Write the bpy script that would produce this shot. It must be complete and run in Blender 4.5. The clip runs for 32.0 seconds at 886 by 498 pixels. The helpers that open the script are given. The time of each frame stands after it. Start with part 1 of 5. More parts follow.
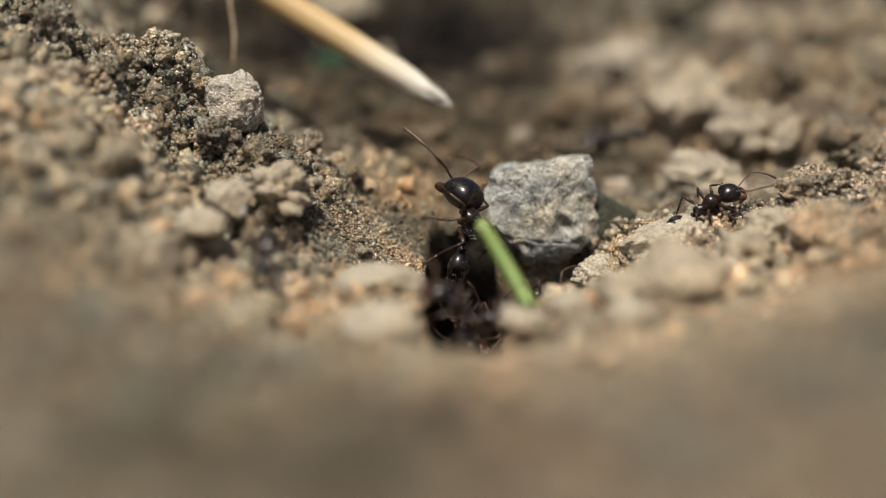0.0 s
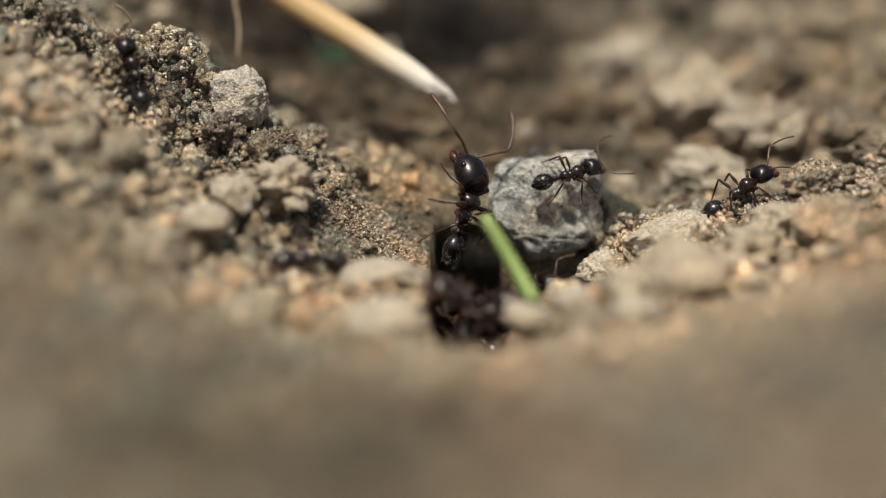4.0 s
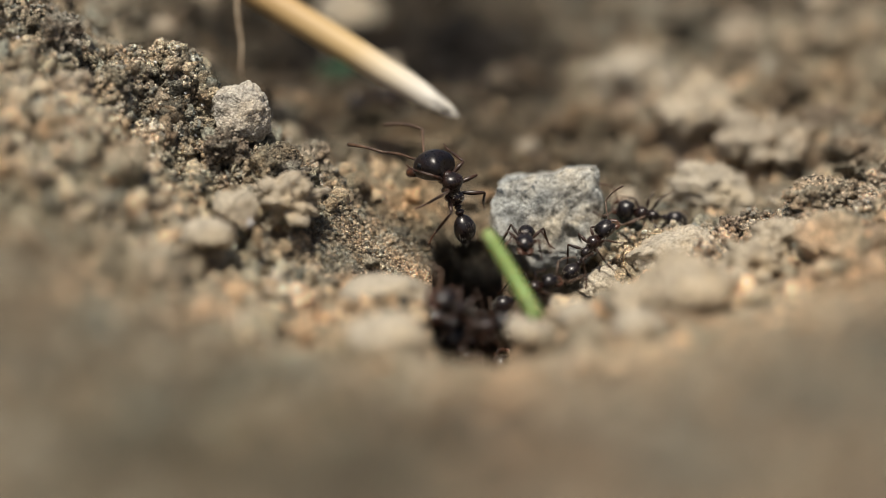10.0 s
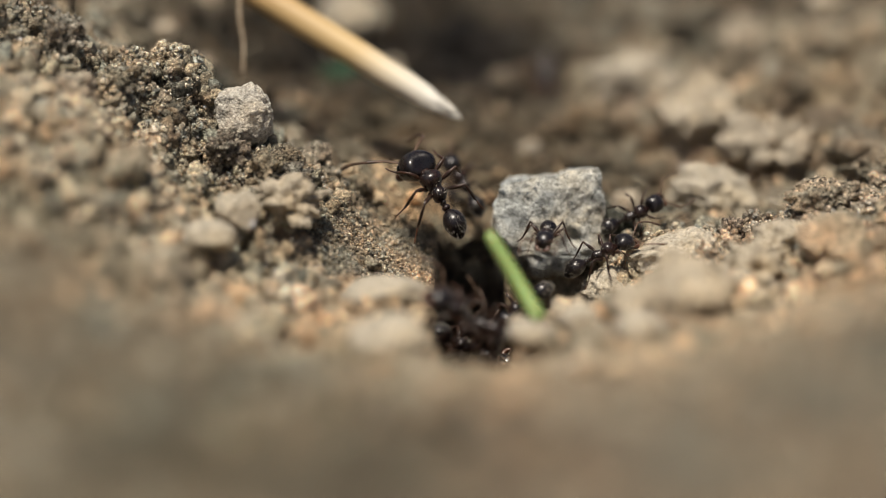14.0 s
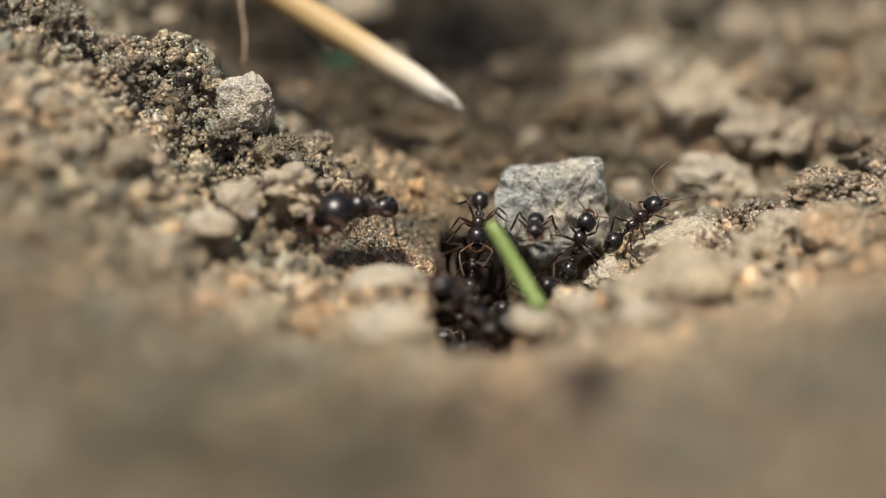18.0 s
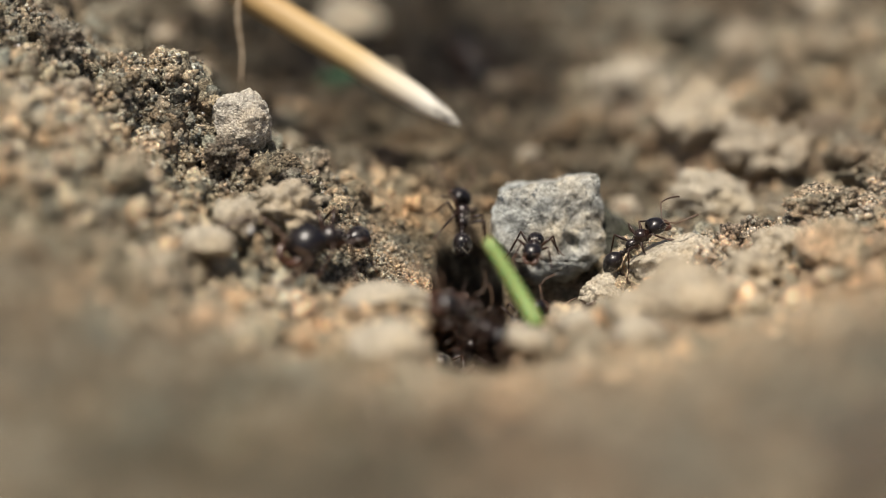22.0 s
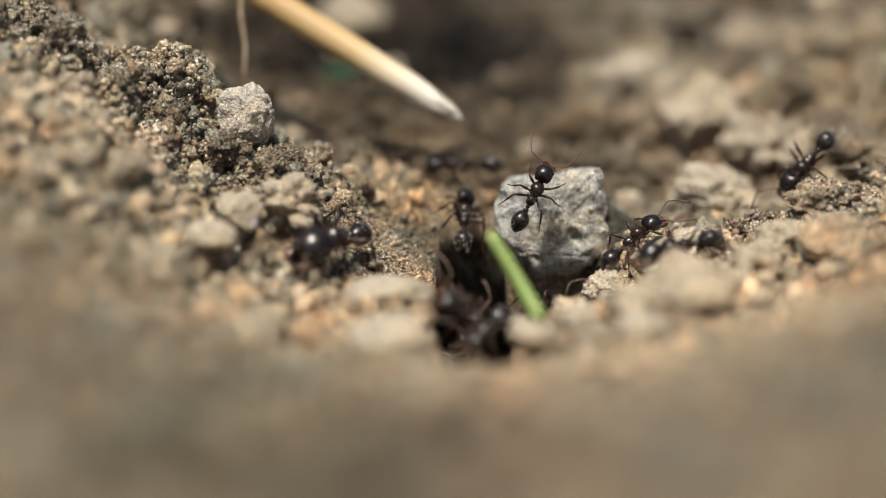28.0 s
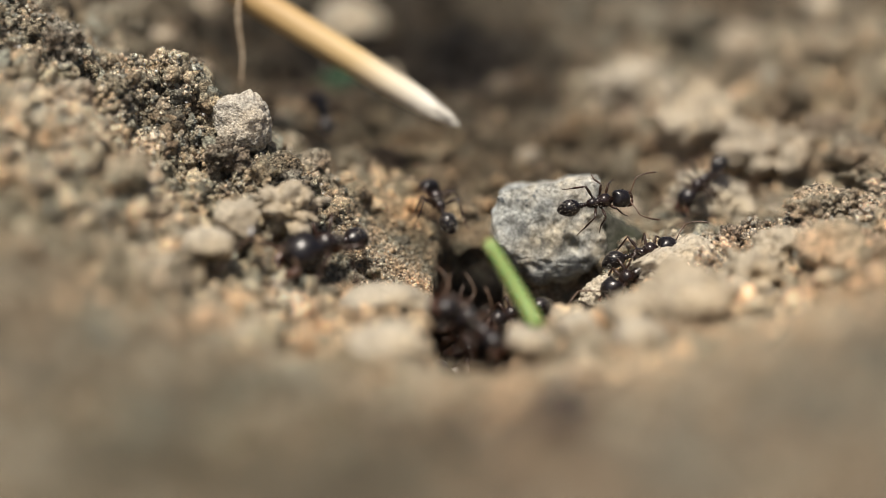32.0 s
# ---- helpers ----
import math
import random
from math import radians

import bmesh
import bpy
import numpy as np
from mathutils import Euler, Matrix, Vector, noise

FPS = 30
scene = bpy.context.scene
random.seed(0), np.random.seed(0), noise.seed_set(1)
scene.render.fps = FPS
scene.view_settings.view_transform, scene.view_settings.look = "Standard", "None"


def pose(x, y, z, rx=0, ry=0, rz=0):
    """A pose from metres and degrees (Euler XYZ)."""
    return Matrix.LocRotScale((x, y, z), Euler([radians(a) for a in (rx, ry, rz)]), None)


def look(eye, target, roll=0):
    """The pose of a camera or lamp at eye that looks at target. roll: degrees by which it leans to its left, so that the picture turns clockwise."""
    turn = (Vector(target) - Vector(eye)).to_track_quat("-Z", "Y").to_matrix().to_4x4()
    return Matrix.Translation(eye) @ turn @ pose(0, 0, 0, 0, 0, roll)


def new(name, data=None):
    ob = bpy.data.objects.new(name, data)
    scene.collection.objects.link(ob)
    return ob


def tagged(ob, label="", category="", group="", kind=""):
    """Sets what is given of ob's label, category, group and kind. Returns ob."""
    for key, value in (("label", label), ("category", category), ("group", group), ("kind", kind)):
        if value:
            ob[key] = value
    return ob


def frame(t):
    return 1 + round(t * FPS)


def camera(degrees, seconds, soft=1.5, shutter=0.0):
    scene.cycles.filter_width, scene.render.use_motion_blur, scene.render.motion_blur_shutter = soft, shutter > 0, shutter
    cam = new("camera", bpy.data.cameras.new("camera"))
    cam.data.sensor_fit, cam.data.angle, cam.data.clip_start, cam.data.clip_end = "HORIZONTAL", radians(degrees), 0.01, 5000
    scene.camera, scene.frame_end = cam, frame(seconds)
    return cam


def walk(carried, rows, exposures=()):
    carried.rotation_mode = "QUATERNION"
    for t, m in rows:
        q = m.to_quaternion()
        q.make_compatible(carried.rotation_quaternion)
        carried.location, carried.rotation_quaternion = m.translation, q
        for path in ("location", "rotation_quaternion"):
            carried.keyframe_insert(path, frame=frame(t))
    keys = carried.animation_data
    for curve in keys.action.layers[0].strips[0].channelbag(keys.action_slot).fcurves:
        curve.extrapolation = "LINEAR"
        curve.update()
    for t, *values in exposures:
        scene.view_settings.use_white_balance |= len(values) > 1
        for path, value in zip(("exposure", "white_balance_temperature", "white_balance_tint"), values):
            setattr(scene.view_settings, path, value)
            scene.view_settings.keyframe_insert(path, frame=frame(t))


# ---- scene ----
# Ants at the mouth of their nest in dry crumbly soil; lengths below are in millimetres, MM turns them into metres.
MM = 0.001

# ---- camera: a long macro lens on a stand that shakes a little ----
cam = camera(20.0, 32.0, soft=0.6)
cam.data.dof.use_dof = True
cam.data.dof.focus_distance = 190.0 * MM
cam.data.dof.aperture_fstop = 8.2
SHAKE = [(0, -20.325, -0.252), (0.5, -20.316, -0.220), (1, -20.306, -0.189), (1.5, -20.385, -0.147), (2, -20.404, -0.167), (2.5, -20.345, -0.147), (3, -20.345, -0.147), (3.5, -20.385, -0.147), (5.5, -20.463, -0.104), (6, -20.325, -0.167), (6.5, -20.276, -0.167), (7, -20.197, -0.189), (7.5, -20.207, -0.167), (8, -20.306, -0.084), (8.5, -20.266, -0.084), (9, -20.079, -0.147), (9.5, -20.069, -0.104), (10, -20.079, -0.084), (10.5, -20.069, -0.094), (11, -20.088, -0.063), (11.5, -20.217, 0.043), (12, -20.079, -0.021), (12.5, -20.040, 0.043), (13, -20.000, 0.000), (13.5, -19.961, -0.021), (14, -20.040, -0.032), (14.5, -20.177, -0.021), (16.5, -20.019, -0.084), (17, -19.960, -0.136), (17.5, -20.079, -0.063), (18, -20.276, 0.000), (18.5, -20.119, -0.043), (19, -20.019, -0.063), (19.5, -19.921, -0.115), (20, -19.862, -0.104), (20.5, -20.000, -0.053), (21, -20.119, 0.021), (21.5, -20.040, 0.021), (22, -19.901, -0.073), (22.5, -19.862, -0.104), (23, -19.803, -0.157), (23.5, -19.803, -0.157), (24, -19.970, -0.084), (24.5, -20.079, -0.032), (25, -20.000, -0.063), (25.5, -19.921, -0.094), (27.5, -20.079, 0.010), (28, -20.039, 0.000), (28.5, -19.960, -0.021), (29, -19.861, -0.084), (29.5, -19.841, -0.084), (30, -19.822, -0.063), (30.5, -19.960, 0.000), (31, -20.059, 0.021), (31.5, -19.980, 0.021), (32, -19.872, -0.063)]
walk(cam, [(t, pose(0, -178.542 * MM, 64.984 * MM, 90 + pitch, 0, yaw)) for t, pitch, yaw in SHAKE], [(0, 0.35, 6750, 10), (13, 0.39, 6750, 10), (32, 0.55, 6750, 10.5)])

# ---- light: hazy sun high up, open sky ----
SUN_WAY = Vector((-0.15, -0.27, 0.95)).normalized()
world = bpy.data.worlds.new("sky")
scene.world = world
world.use_nodes = True
sky = world.node_tree.nodes.new("ShaderNodeTexSky")
sky.sky_type = 'NISHITA'
sky.sun_disc = False
sky.air_density, sky.dust_density = 0.75, 4.0
sky.sun_elevation = math.asin(SUN_WAY.z)
sky.sun_rotation = math.atan2(SUN_WAY.x, SUN_WAY.y)
background = world.node_tree.nodes["Background"]
background.inputs["Strength"].default_value = 0.058
world.node_tree.links.new(sky.outputs[0], background.inputs["Color"])
sun = new("sun", bpy.data.lights.new("sun", "SUN"))
sun.data.energy, sun.data.angle, sun.data.color = 3.8, radians(5.0), (1.0, 0.94, 0.85)
sun.matrix_world = look(SUN_WAY, (0, 0, 0))


# ---- materials ----
class Nodes:
    """A node material under construction."""

    def __init__(self, name):
        self.mat = bpy.data.materials.new(name)
        self.mat.use_nodes = True
        self.tree = self.mat.node_tree
        self.shader = self.tree.nodes["Principled BSDF"]

    def add(self, kind, links=None):
        node = self.tree.nodes.new(kind)
        for key, value in (links or {}).items():
            if isinstance(value, bpy.types.NodeSocket):
                self.tree.links.new(value, node.inputs[key])
            else:
                node.inputs[key].default_value = value
        return node

    def put(self, **values):
        for key, value in values.items():
            socket = self.shader.inputs[key.replace("_", " ")]
            if isinstance(value, bpy.types.NodeSocket):
                self.tree.links.new(value, socket)
            else:
                socket.default_value = value
        return self

    def noise(self, size, detail=4.0, rough=0.6):
        place = self.add("ShaderNodeNewGeometry")
        return self.add("ShaderNodeTexNoise", {"Vector": place.outputs["Position"], "Scale": 1.0 / (size * MM), "Detail": detail, "Roughness": rough}).outputs["Fac"]

    def object_noise(self, size, detail=4.0, rough=0.6):
        place = self.add("ShaderNodeTexCoord")
        return self.add("ShaderNodeTexNoise", {"Vector": place.outputs["Object"], "Scale": 1.0 / (size * MM), "Detail": detail, "Roughness": rough}).outputs["Fac"]

    def ramp(self, fac, stops):
        node = self.add("ShaderNodeValToRGB", {"Fac": fac})
        band = node.color_ramp
        while len(band.elements) < len(stops):
            band.elements.new(0.5)
        for e, (place, colour) in zip(band.elements, stops):
            e.position, e.color = place, (*colour, 1)
        return node.outputs["Color"]

    def mix(self, fac, a, b, blend='MIX'):
        node = self.add("ShaderNodeMix")
        node.data_type, node.blend_type = 'RGBA', blend
        for slot, value in ((0, fac), (6, a), (7, b)):
            if isinstance(value, bpy.types.NodeSocket):
                self.tree.links.new(value, node.inputs[slot])
            else:
                node.inputs[slot].default_value = value if slot == 0 else (*value, 1)
        return node.outputs[2]

    def maths(self, op, a, b=0.0):
        node = self.add("ShaderNodeMath")
        node.operation = op
        for slot, value in ((0, a), (1, b)):
            if isinstance(value, bpy.types.NodeSocket):
                self.tree.links.new(value, node.inputs[slot])
            else:
                node.inputs[slot].default_value = value
        return node.outputs[0]

    def bump(self, height, depth, strength=1.0):
        node = self.add("ShaderNodeBump", {"Height": height, "Distance": depth * MM, "Strength": strength})
        self.tree.links.new(node.outputs[0], self.shader.inputs["Normal"])
        return self


def soil(name, dark, mid, light, island=False, grain=0.17):
    """Dry soil: wide patches of hue, blotches, sand grains and pale mineral specks."""
    n = Nodes(name)
    blotch = n.noise(4.0, 5)
    fine = n.noise(0.5, 6, 0.8)
    both = n.maths('ADD', n.maths('MULTIPLY', blotch, 0.45), n.maths('MULTIPLY', fine, 0.55))
    colour = n.ramp(both, [(0.37, dark), (0.5, mid), (0.63, light)])
    rusty = n.ramp(n.noise(2.6, 3, 0.7), [(0.4, (0.9, 1.0, 1.06)), (0.52, (1, 1, 1)), (0.64, (1.07, 0.99, 0.93))])
    colour = n.mix(0.9, colour, rusty, 'MULTIPLY')
    hue = n.ramp(n.noise(26.0, 2), [(0.36, (0.95, 0.96, 0.94)), (0.5, (1, 1, 1)), (0.64, (1.06, 0.985, 0.96))])
    colour = n.mix(0.9, colour, hue, 'MULTIPLY')
    mottle = n.ramp(n.noise(11.0, 3), [(0.36, (0.74, 0.75, 0.74)), (0.5, (1, 1, 1)), (0.64, (1.18, 1.14, 1.08))])
    colour = n.mix(0.9, colour, mottle, 'MULTIPLY')
    where = n.add("ShaderNodeNewGeometry")
    # ochre subsoil thrown up behind the nest mouth, paler slopes, a darker near edge
    for (x, y, z), reach, stain_shade in (((-1, 13, 2), 21.0, (0.98, 0.93, 0.87)), ((-9, -17, 1), 12.0, (1.3, 1.27, 1.22)), ((27, -15, 3), 15.0, (1.1, 1.08, 1.05)), ((-2, 9, 1), 6.0, (1.6, 1.46, 1.32)), ((-23, -17, 6), 28.0, (1.58, 1.53, 1.47)), ((11, -20, 2), 36.0, (1.75, 1.68, 1.58)), ((-6, -55, 6), 22.0, (0.66, 0.65, 0.6)), ((29, 24, 3), 20.0, (1.15, 1.06, 0.98)),
                                   # dark soil in the far hollow, its shade put into the colour as well
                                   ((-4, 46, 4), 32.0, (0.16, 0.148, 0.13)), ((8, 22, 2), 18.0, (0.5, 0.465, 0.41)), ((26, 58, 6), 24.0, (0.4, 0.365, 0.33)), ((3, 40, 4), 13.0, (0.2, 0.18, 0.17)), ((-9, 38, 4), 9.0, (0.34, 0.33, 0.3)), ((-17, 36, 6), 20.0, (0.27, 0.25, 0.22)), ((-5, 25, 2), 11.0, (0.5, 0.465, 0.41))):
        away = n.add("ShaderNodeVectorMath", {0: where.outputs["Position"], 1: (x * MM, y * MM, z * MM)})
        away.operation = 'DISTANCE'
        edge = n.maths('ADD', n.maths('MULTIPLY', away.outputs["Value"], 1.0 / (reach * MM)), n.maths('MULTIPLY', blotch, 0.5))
        colour = n.mix(1.0, colour, n.ramp(edge, [(0.55, stain_shade), (1.25, (1, 1, 1))]), 'MULTIPLY')
    cells = n.add("ShaderNodeTexVoronoi", {"Vector": where.outputs["Position"], "Scale": 1.0 / (grain * MM)})
    pick = n.add("ShaderNodeSeparateColor", {"Color": cells.outputs["Color"]})
    tone = n.ramp(pick.outputs[0], [(0.0, (0.12, 0.11, 0.1)), (0.3, (0.6, 0.57, 0.53)), (0.6, (1.02, 1.0, 0.97)), (0.84, (1.4, 1.34, 1.26)), (1.0, (2.2, 2.15, 2.1))])
    colour = n.mix(0.6 if island else 0.9, colour, tone, 'MULTIPLY')
    if island:
        own = where.outputs["Random Per Island"]
        other = n.maths('FRACT', n.maths('MULTIPLY', own, 37.0))
        colour = n.mix(0.9, colour, n.ramp(other, [(0.0, (0.86, 0.98, 1.1)), (0.35, (0.97, 1, 1)), (0.7, (1.05, 1.0, 0.95)), (0.88, (1.05, 0.99, 0.93)), (1.0, (1.1, 0.98, 0.89))]), 'MULTIPLY')
        tint = n.ramp(own, [(0.0, (0.3, 0.28, 0.26)), (0.14, (0.72, 0.68, 0.63)), (0.5, (1.1, 1.05, 0.98)), (0.75, (1.4, 1.29, 1.15)), (0.92, (1.75, 1.67, 1.55)), (1.0, (2.2, 2.15, 2.05))])
    else:
        info = n.add("ShaderNodeObjectInfo")
        tint = n.ramp(info.outputs["Random"], [(0.0, (0.75, 0.72, 0.7)), (0.5, (1, 1, 1)), (1.0, (1.25, 1.2, 1.12))])
    colour = n.mix(0.85, colour, tint, 'MULTIPLY')
    gloss = n.ramp(pick.outputs[1], [(0.0, (0.95, 0.95, 0.95)), (0.93, (0.8, 0.8, 0.8)), (0.98, (0.3, 0.3, 0.3))])
    n.put(Base_Color=colour, Roughness=gloss, Specular_IOR_Level=0.4)
    chips = n.add("ShaderNodeTexVoronoi", {"Vector": where.outputs["Position"], "Scale": 2.3 / (grain * MM)})
    relief = n.maths('ADD', n.maths('MULTIPLY', cells.outputs["Distance"], -0.8), n.maths('MULTIPLY', chips.outputs["Distance"], -0.35))
    height = n.maths('ADD', n.maths('MULTIPLY', fine, 1.2), n.maths('ADD', relief, n.maths('MULTIPLY', pick.outputs[2], 0.25)))
    return n.bump(height, 0.4, 1.0).mat


def stone_material(name, dark, mid, light, speck, ochre=(1.12, 0.98, 0.78)):
    """Granular rock: sugary grains, dark mineral spots, ochre stains and dust."""
    n = Nodes(name)
    blotch = n.object_noise(2.2, 4, 0.65)
    fine = n.object_noise(0.3, 5, 0.85)
    both = n.maths('ADD', n.maths('MULTIPLY', blotch, 0.35), n.maths('MULTIPLY', fine, 0.65))
    colour = n.ramp(both, [(0.38, dark), (0.5, mid), (0.62, light)])
    stain_shade = n.ramp(n.object_noise(3.1, 3, 0.5), [(0.45, (1, 1, 1)), (0.62, ochre)])
    colour = n.mix(0.8, colour, stain_shade, 'MULTIPLY')
    spots = n.ramp(n.object_noise(1.2, 5, 0.75), [(0.54, (1, 1, 1)), (0.66, speck)])
    colour = n.mix(0.9, colour, spots, 'MULTIPLY')
    where = n.add("ShaderNodeTexCoord")
    cells = n.add("ShaderNodeTexVoronoi", {"Vector": where.outputs["Object"], "Scale": 1.0 / (0.2 * MM)})
    pick = n.add("ShaderNodeSeparateColor", {"Color": cells.outputs["Color"]})
    colour = n.mix(0.6, colour, n.ramp(pick.outputs[0], [(0.0, (0.5, 0.48, 0.46)), (0.4, (0.95, 0.95, 0.95)), (1.0, (1.5, 1.5, 1.45))]), 'MULTIPLY')
    n.put(Base_Color=colour, Roughness=n.ramp(pick.outputs[1], [(0.8, (0.85, 0.85, 0.85)), (0.95, (0.3, 0.3, 0.3))]), Specular_IOR_Level=0.4)
    return n.bump(n.maths('ADD', both, n.maths('MULTIPLY', cells.outputs["Distance"], -0.5)), 0.27, 1.0).mat


def mottled_stone():
    """Cream and grey rock with sharp-edged patches, blue-grey mineral spots and a sugary break."""
    n = Nodes("mottled_stone")
    patch = n.object_noise(1.5, 6, 0.72)
    fine = n.object_noise(0.32, 6, 0.85)
    colour = n.ramp(n.maths('ADD', n.maths('MULTIPLY', patch, 0.6), n.maths('MULTIPLY', fine, 0.4)),
                    [(0.38, (0.1, 0.1, 0.092)), (0.45, (0.24, 0.236, 0.21)), (0.5, (0.38, 0.374, 0.334)), (0.56, (0.54, 0.534, 0.48)), (0.64, (0.68, 0.68, 0.645))])
    colour = n.mix(0.85, colour, n.ramp(n.object_noise(3.4, 3, 0.5), [(0.42, (0.94, 1.0, 1.08)), (0.52, (1, 1, 1)), (0.63, (1.08, 0.98, 0.84))]), 'MULTIPLY')
    colour = n.mix(0.9, colour, n.ramp(n.object_noise(1.05, 4, 0.7), [(0.58, (1, 1, 1)), (0.66, (0.2, 0.23, 0.28))]), 'MULTIPLY')
    where = n.add("ShaderNodeTexCoord")
    cells = n.add("ShaderNodeTexVoronoi", {"Vector": where.outputs["Object"], "Scale": 1.0 / (0.24 * MM)})
    pick = n.add("ShaderNodeSeparateColor", {"Color": cells.outputs["Color"]})
    colour = n.mix(0.6, colour, n.ramp(pick.outputs[0], [(0.0, (0.6, 0.59, 0.57)), (0.5, (1, 1, 1)), (1.0, (1.35, 1.35, 1.3))]), 'MULTIPLY')
    n.put(Base_Color=colour, Roughness=n.ramp(pick.outputs[1], [(0.85, (0.85, 0.85, 0.85)), (0.96, (0.3, 0.3, 0.3))]), Specular_IOR_Level=0.4)
    return n.bump(n.maths('ADD', n.maths('MULTIPLY', patch, 1.5), n.maths('ADD', fine, n.maths('MULTIPLY', cells.outputs["Distance"], -0.5))), 0.17, 1.0).mat


def chitin(name, colour, warm, rough, grain=0.12, depth=0.006):
    """Polished insect cuticle, finely ridged."""
    n = Nodes(name)
    tone = n.ramp(n.object_noise(0.9, 3), [(0.4, colour), (0.7, warm)])
    n.put(Base_Color=tone, Roughness=n.ramp(n.object_noise(0.25, 3), [(0.3, (rough * 0.8,) * 3), (0.7, (rough * 1.3,) * 3)]), Specular_IOR_Level=0.5)
    return n.bump(n.object_noise(grain, 2), depth, 0.6).mat


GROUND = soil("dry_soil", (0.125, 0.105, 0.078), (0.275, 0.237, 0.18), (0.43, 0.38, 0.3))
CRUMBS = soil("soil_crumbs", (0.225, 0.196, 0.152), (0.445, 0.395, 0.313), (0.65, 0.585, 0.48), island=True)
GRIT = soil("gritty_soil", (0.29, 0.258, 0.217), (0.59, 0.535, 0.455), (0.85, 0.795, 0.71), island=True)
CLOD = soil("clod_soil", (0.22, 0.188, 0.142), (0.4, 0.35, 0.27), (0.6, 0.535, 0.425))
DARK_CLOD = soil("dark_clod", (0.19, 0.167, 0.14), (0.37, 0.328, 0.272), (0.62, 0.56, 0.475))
PALE = stone_material("pale_pebble", (0.31, 0.272, 0.212), (0.47, 0.42, 0.335), (0.61, 0.556, 0.455), (0.75, 0.71, 0.65), (1.05, 0.99, 0.88))
BUFF = stone_material("buff_pebble", (0.26, 0.223, 0.168), (0.39, 0.338, 0.262), (0.52, 0.458, 0.365), (0.82, 0.72, 0.62), (1.05, 0.98, 0.9))
SANDY = stone_material("sandy_rock", (0.29, 0.243, 0.178), (0.44, 0.382, 0.292), (0.6, 0.54, 0.44), (0.6, 0.55, 0.48), (1.06, 0.98, 0.86))
GREY = stone_material("grey_pebble", (0.27, 0.248, 0.208), (0.46, 0.43, 0.372), (0.7, 0.672, 0.605), (0.55, 0.53, 0.5), (1.06, 0.98, 0.88))
WHITE = stone_material("chalky_rock", (0.33, 0.285, 0.215), (0.5, 0.445, 0.35), (0.68, 0.63, 0.53), (0.6, 0.56, 0.5), (1.04, 0.98, 0.9))
MOTTLED = mottled_stone()
# near-black: the big stone's shadow on this rock is put into its colour
SHADED_ROCK = stone_material("shaded_rock", (0.03, 0.03, 0.023), (0.06, 0.06, 0.046), (0.11, 0.11, 0.085), (0.5, 0.5, 0.5), (0.9, 1.0, 0.8))
BLACK = chitin("black_cuticle", (0.006, 0.005, 0.0058), (0.012, 0.0075, 0.007), 0.29)
BROWN = chitin("brown_cuticle", (0.009, 0.006, 0.0055), (0.024, 0.0105, 0.0075), 0.27)
LEG = chitin("leg_cuticle", (0.016, 0.008, 0.005), (0.055, 0.025, 0.013), 0.35)
RUST = chitin("rust_cuticle", (0.04, 0.016, 0.009), (0.105, 0.04, 0.018), 0.3)
FEELER = chitin("feeler_cuticle", (0.05, 0.028, 0.018), (0.15, 0.09, 0.055), 0.4)
HAIR = chitin("pale_hair", (0.34, 0.31, 0.26), (0.52, 0.48, 0.41), 0.35)
EYE = chitin("eye", (0.004, 0.004, 0.005), (0.006, 0.006, 0.006), 0.12)


def straw_material():
    n = Nodes("dry_straw")
    place = n.add("ShaderNodeTexCoord")
    stretch = n.add("ShaderNodeMapping", {"Vector": place.outputs["Object"], "Scale": (60, 2600, 2600)})
    fibre = n.add("ShaderNodeTexNoise", {"Vector": stretch.outputs[0], "Scale": 1.0, "Detail": 4.0}).outputs["Fac"]
    along = n.add("ShaderNodeSeparateXYZ", {"Vector": place.outputs["Object"]}).outputs["X"]
    ripe = n.ramp(n.maths('ADD', n.maths('MULTIPLY', along, 48.0), n.maths('MULTIPLY', fibre, 0.25)), [(0.26, (0.66, 0.64, 0.58)), (0.42, (0.64, 0.57, 0.44)), (0.6, (0.53, 0.39, 0.2)), (1.0, (0.43, 0.29, 0.13))])
    tone = n.mix(0.5, ripe, n.ramp(fibre, [(0.3, (0.72, 0.66, 0.55)), (0.7, (1.1, 1.1, 1.1))]), 'MULTIPLY')
    n.put(Base_Color=tone, Roughness=0.5, Specular_IOR_Level=0.4)
    return n.bump(fibre, 0.06, 0.6).mat


def blade_material():
    n = Nodes("green_blade")
    place = n.add("ShaderNodeTexCoord")
    stretch = n.add("ShaderNodeMapping", {"Vector": place.outputs["Object"], "Scale": (150, 4500, 4500)})
    vein = n.add("ShaderNodeTexNoise", {"Vector": stretch.outputs[0], "Scale": 1.0, "Detail": 3.0}).outputs["Fac"]
    n.put(Base_Color=n.ramp(vein, [(0.3, (0.13, 0.215, 0.05)), (0.7, (0.29, 0.39, 0.135))]), Roughness=0.4, Subsurface_Weight=0.2, Subsurface_Scale=0.3 * MM)
    return n.bump(vein, 0.04, 0.5).mat


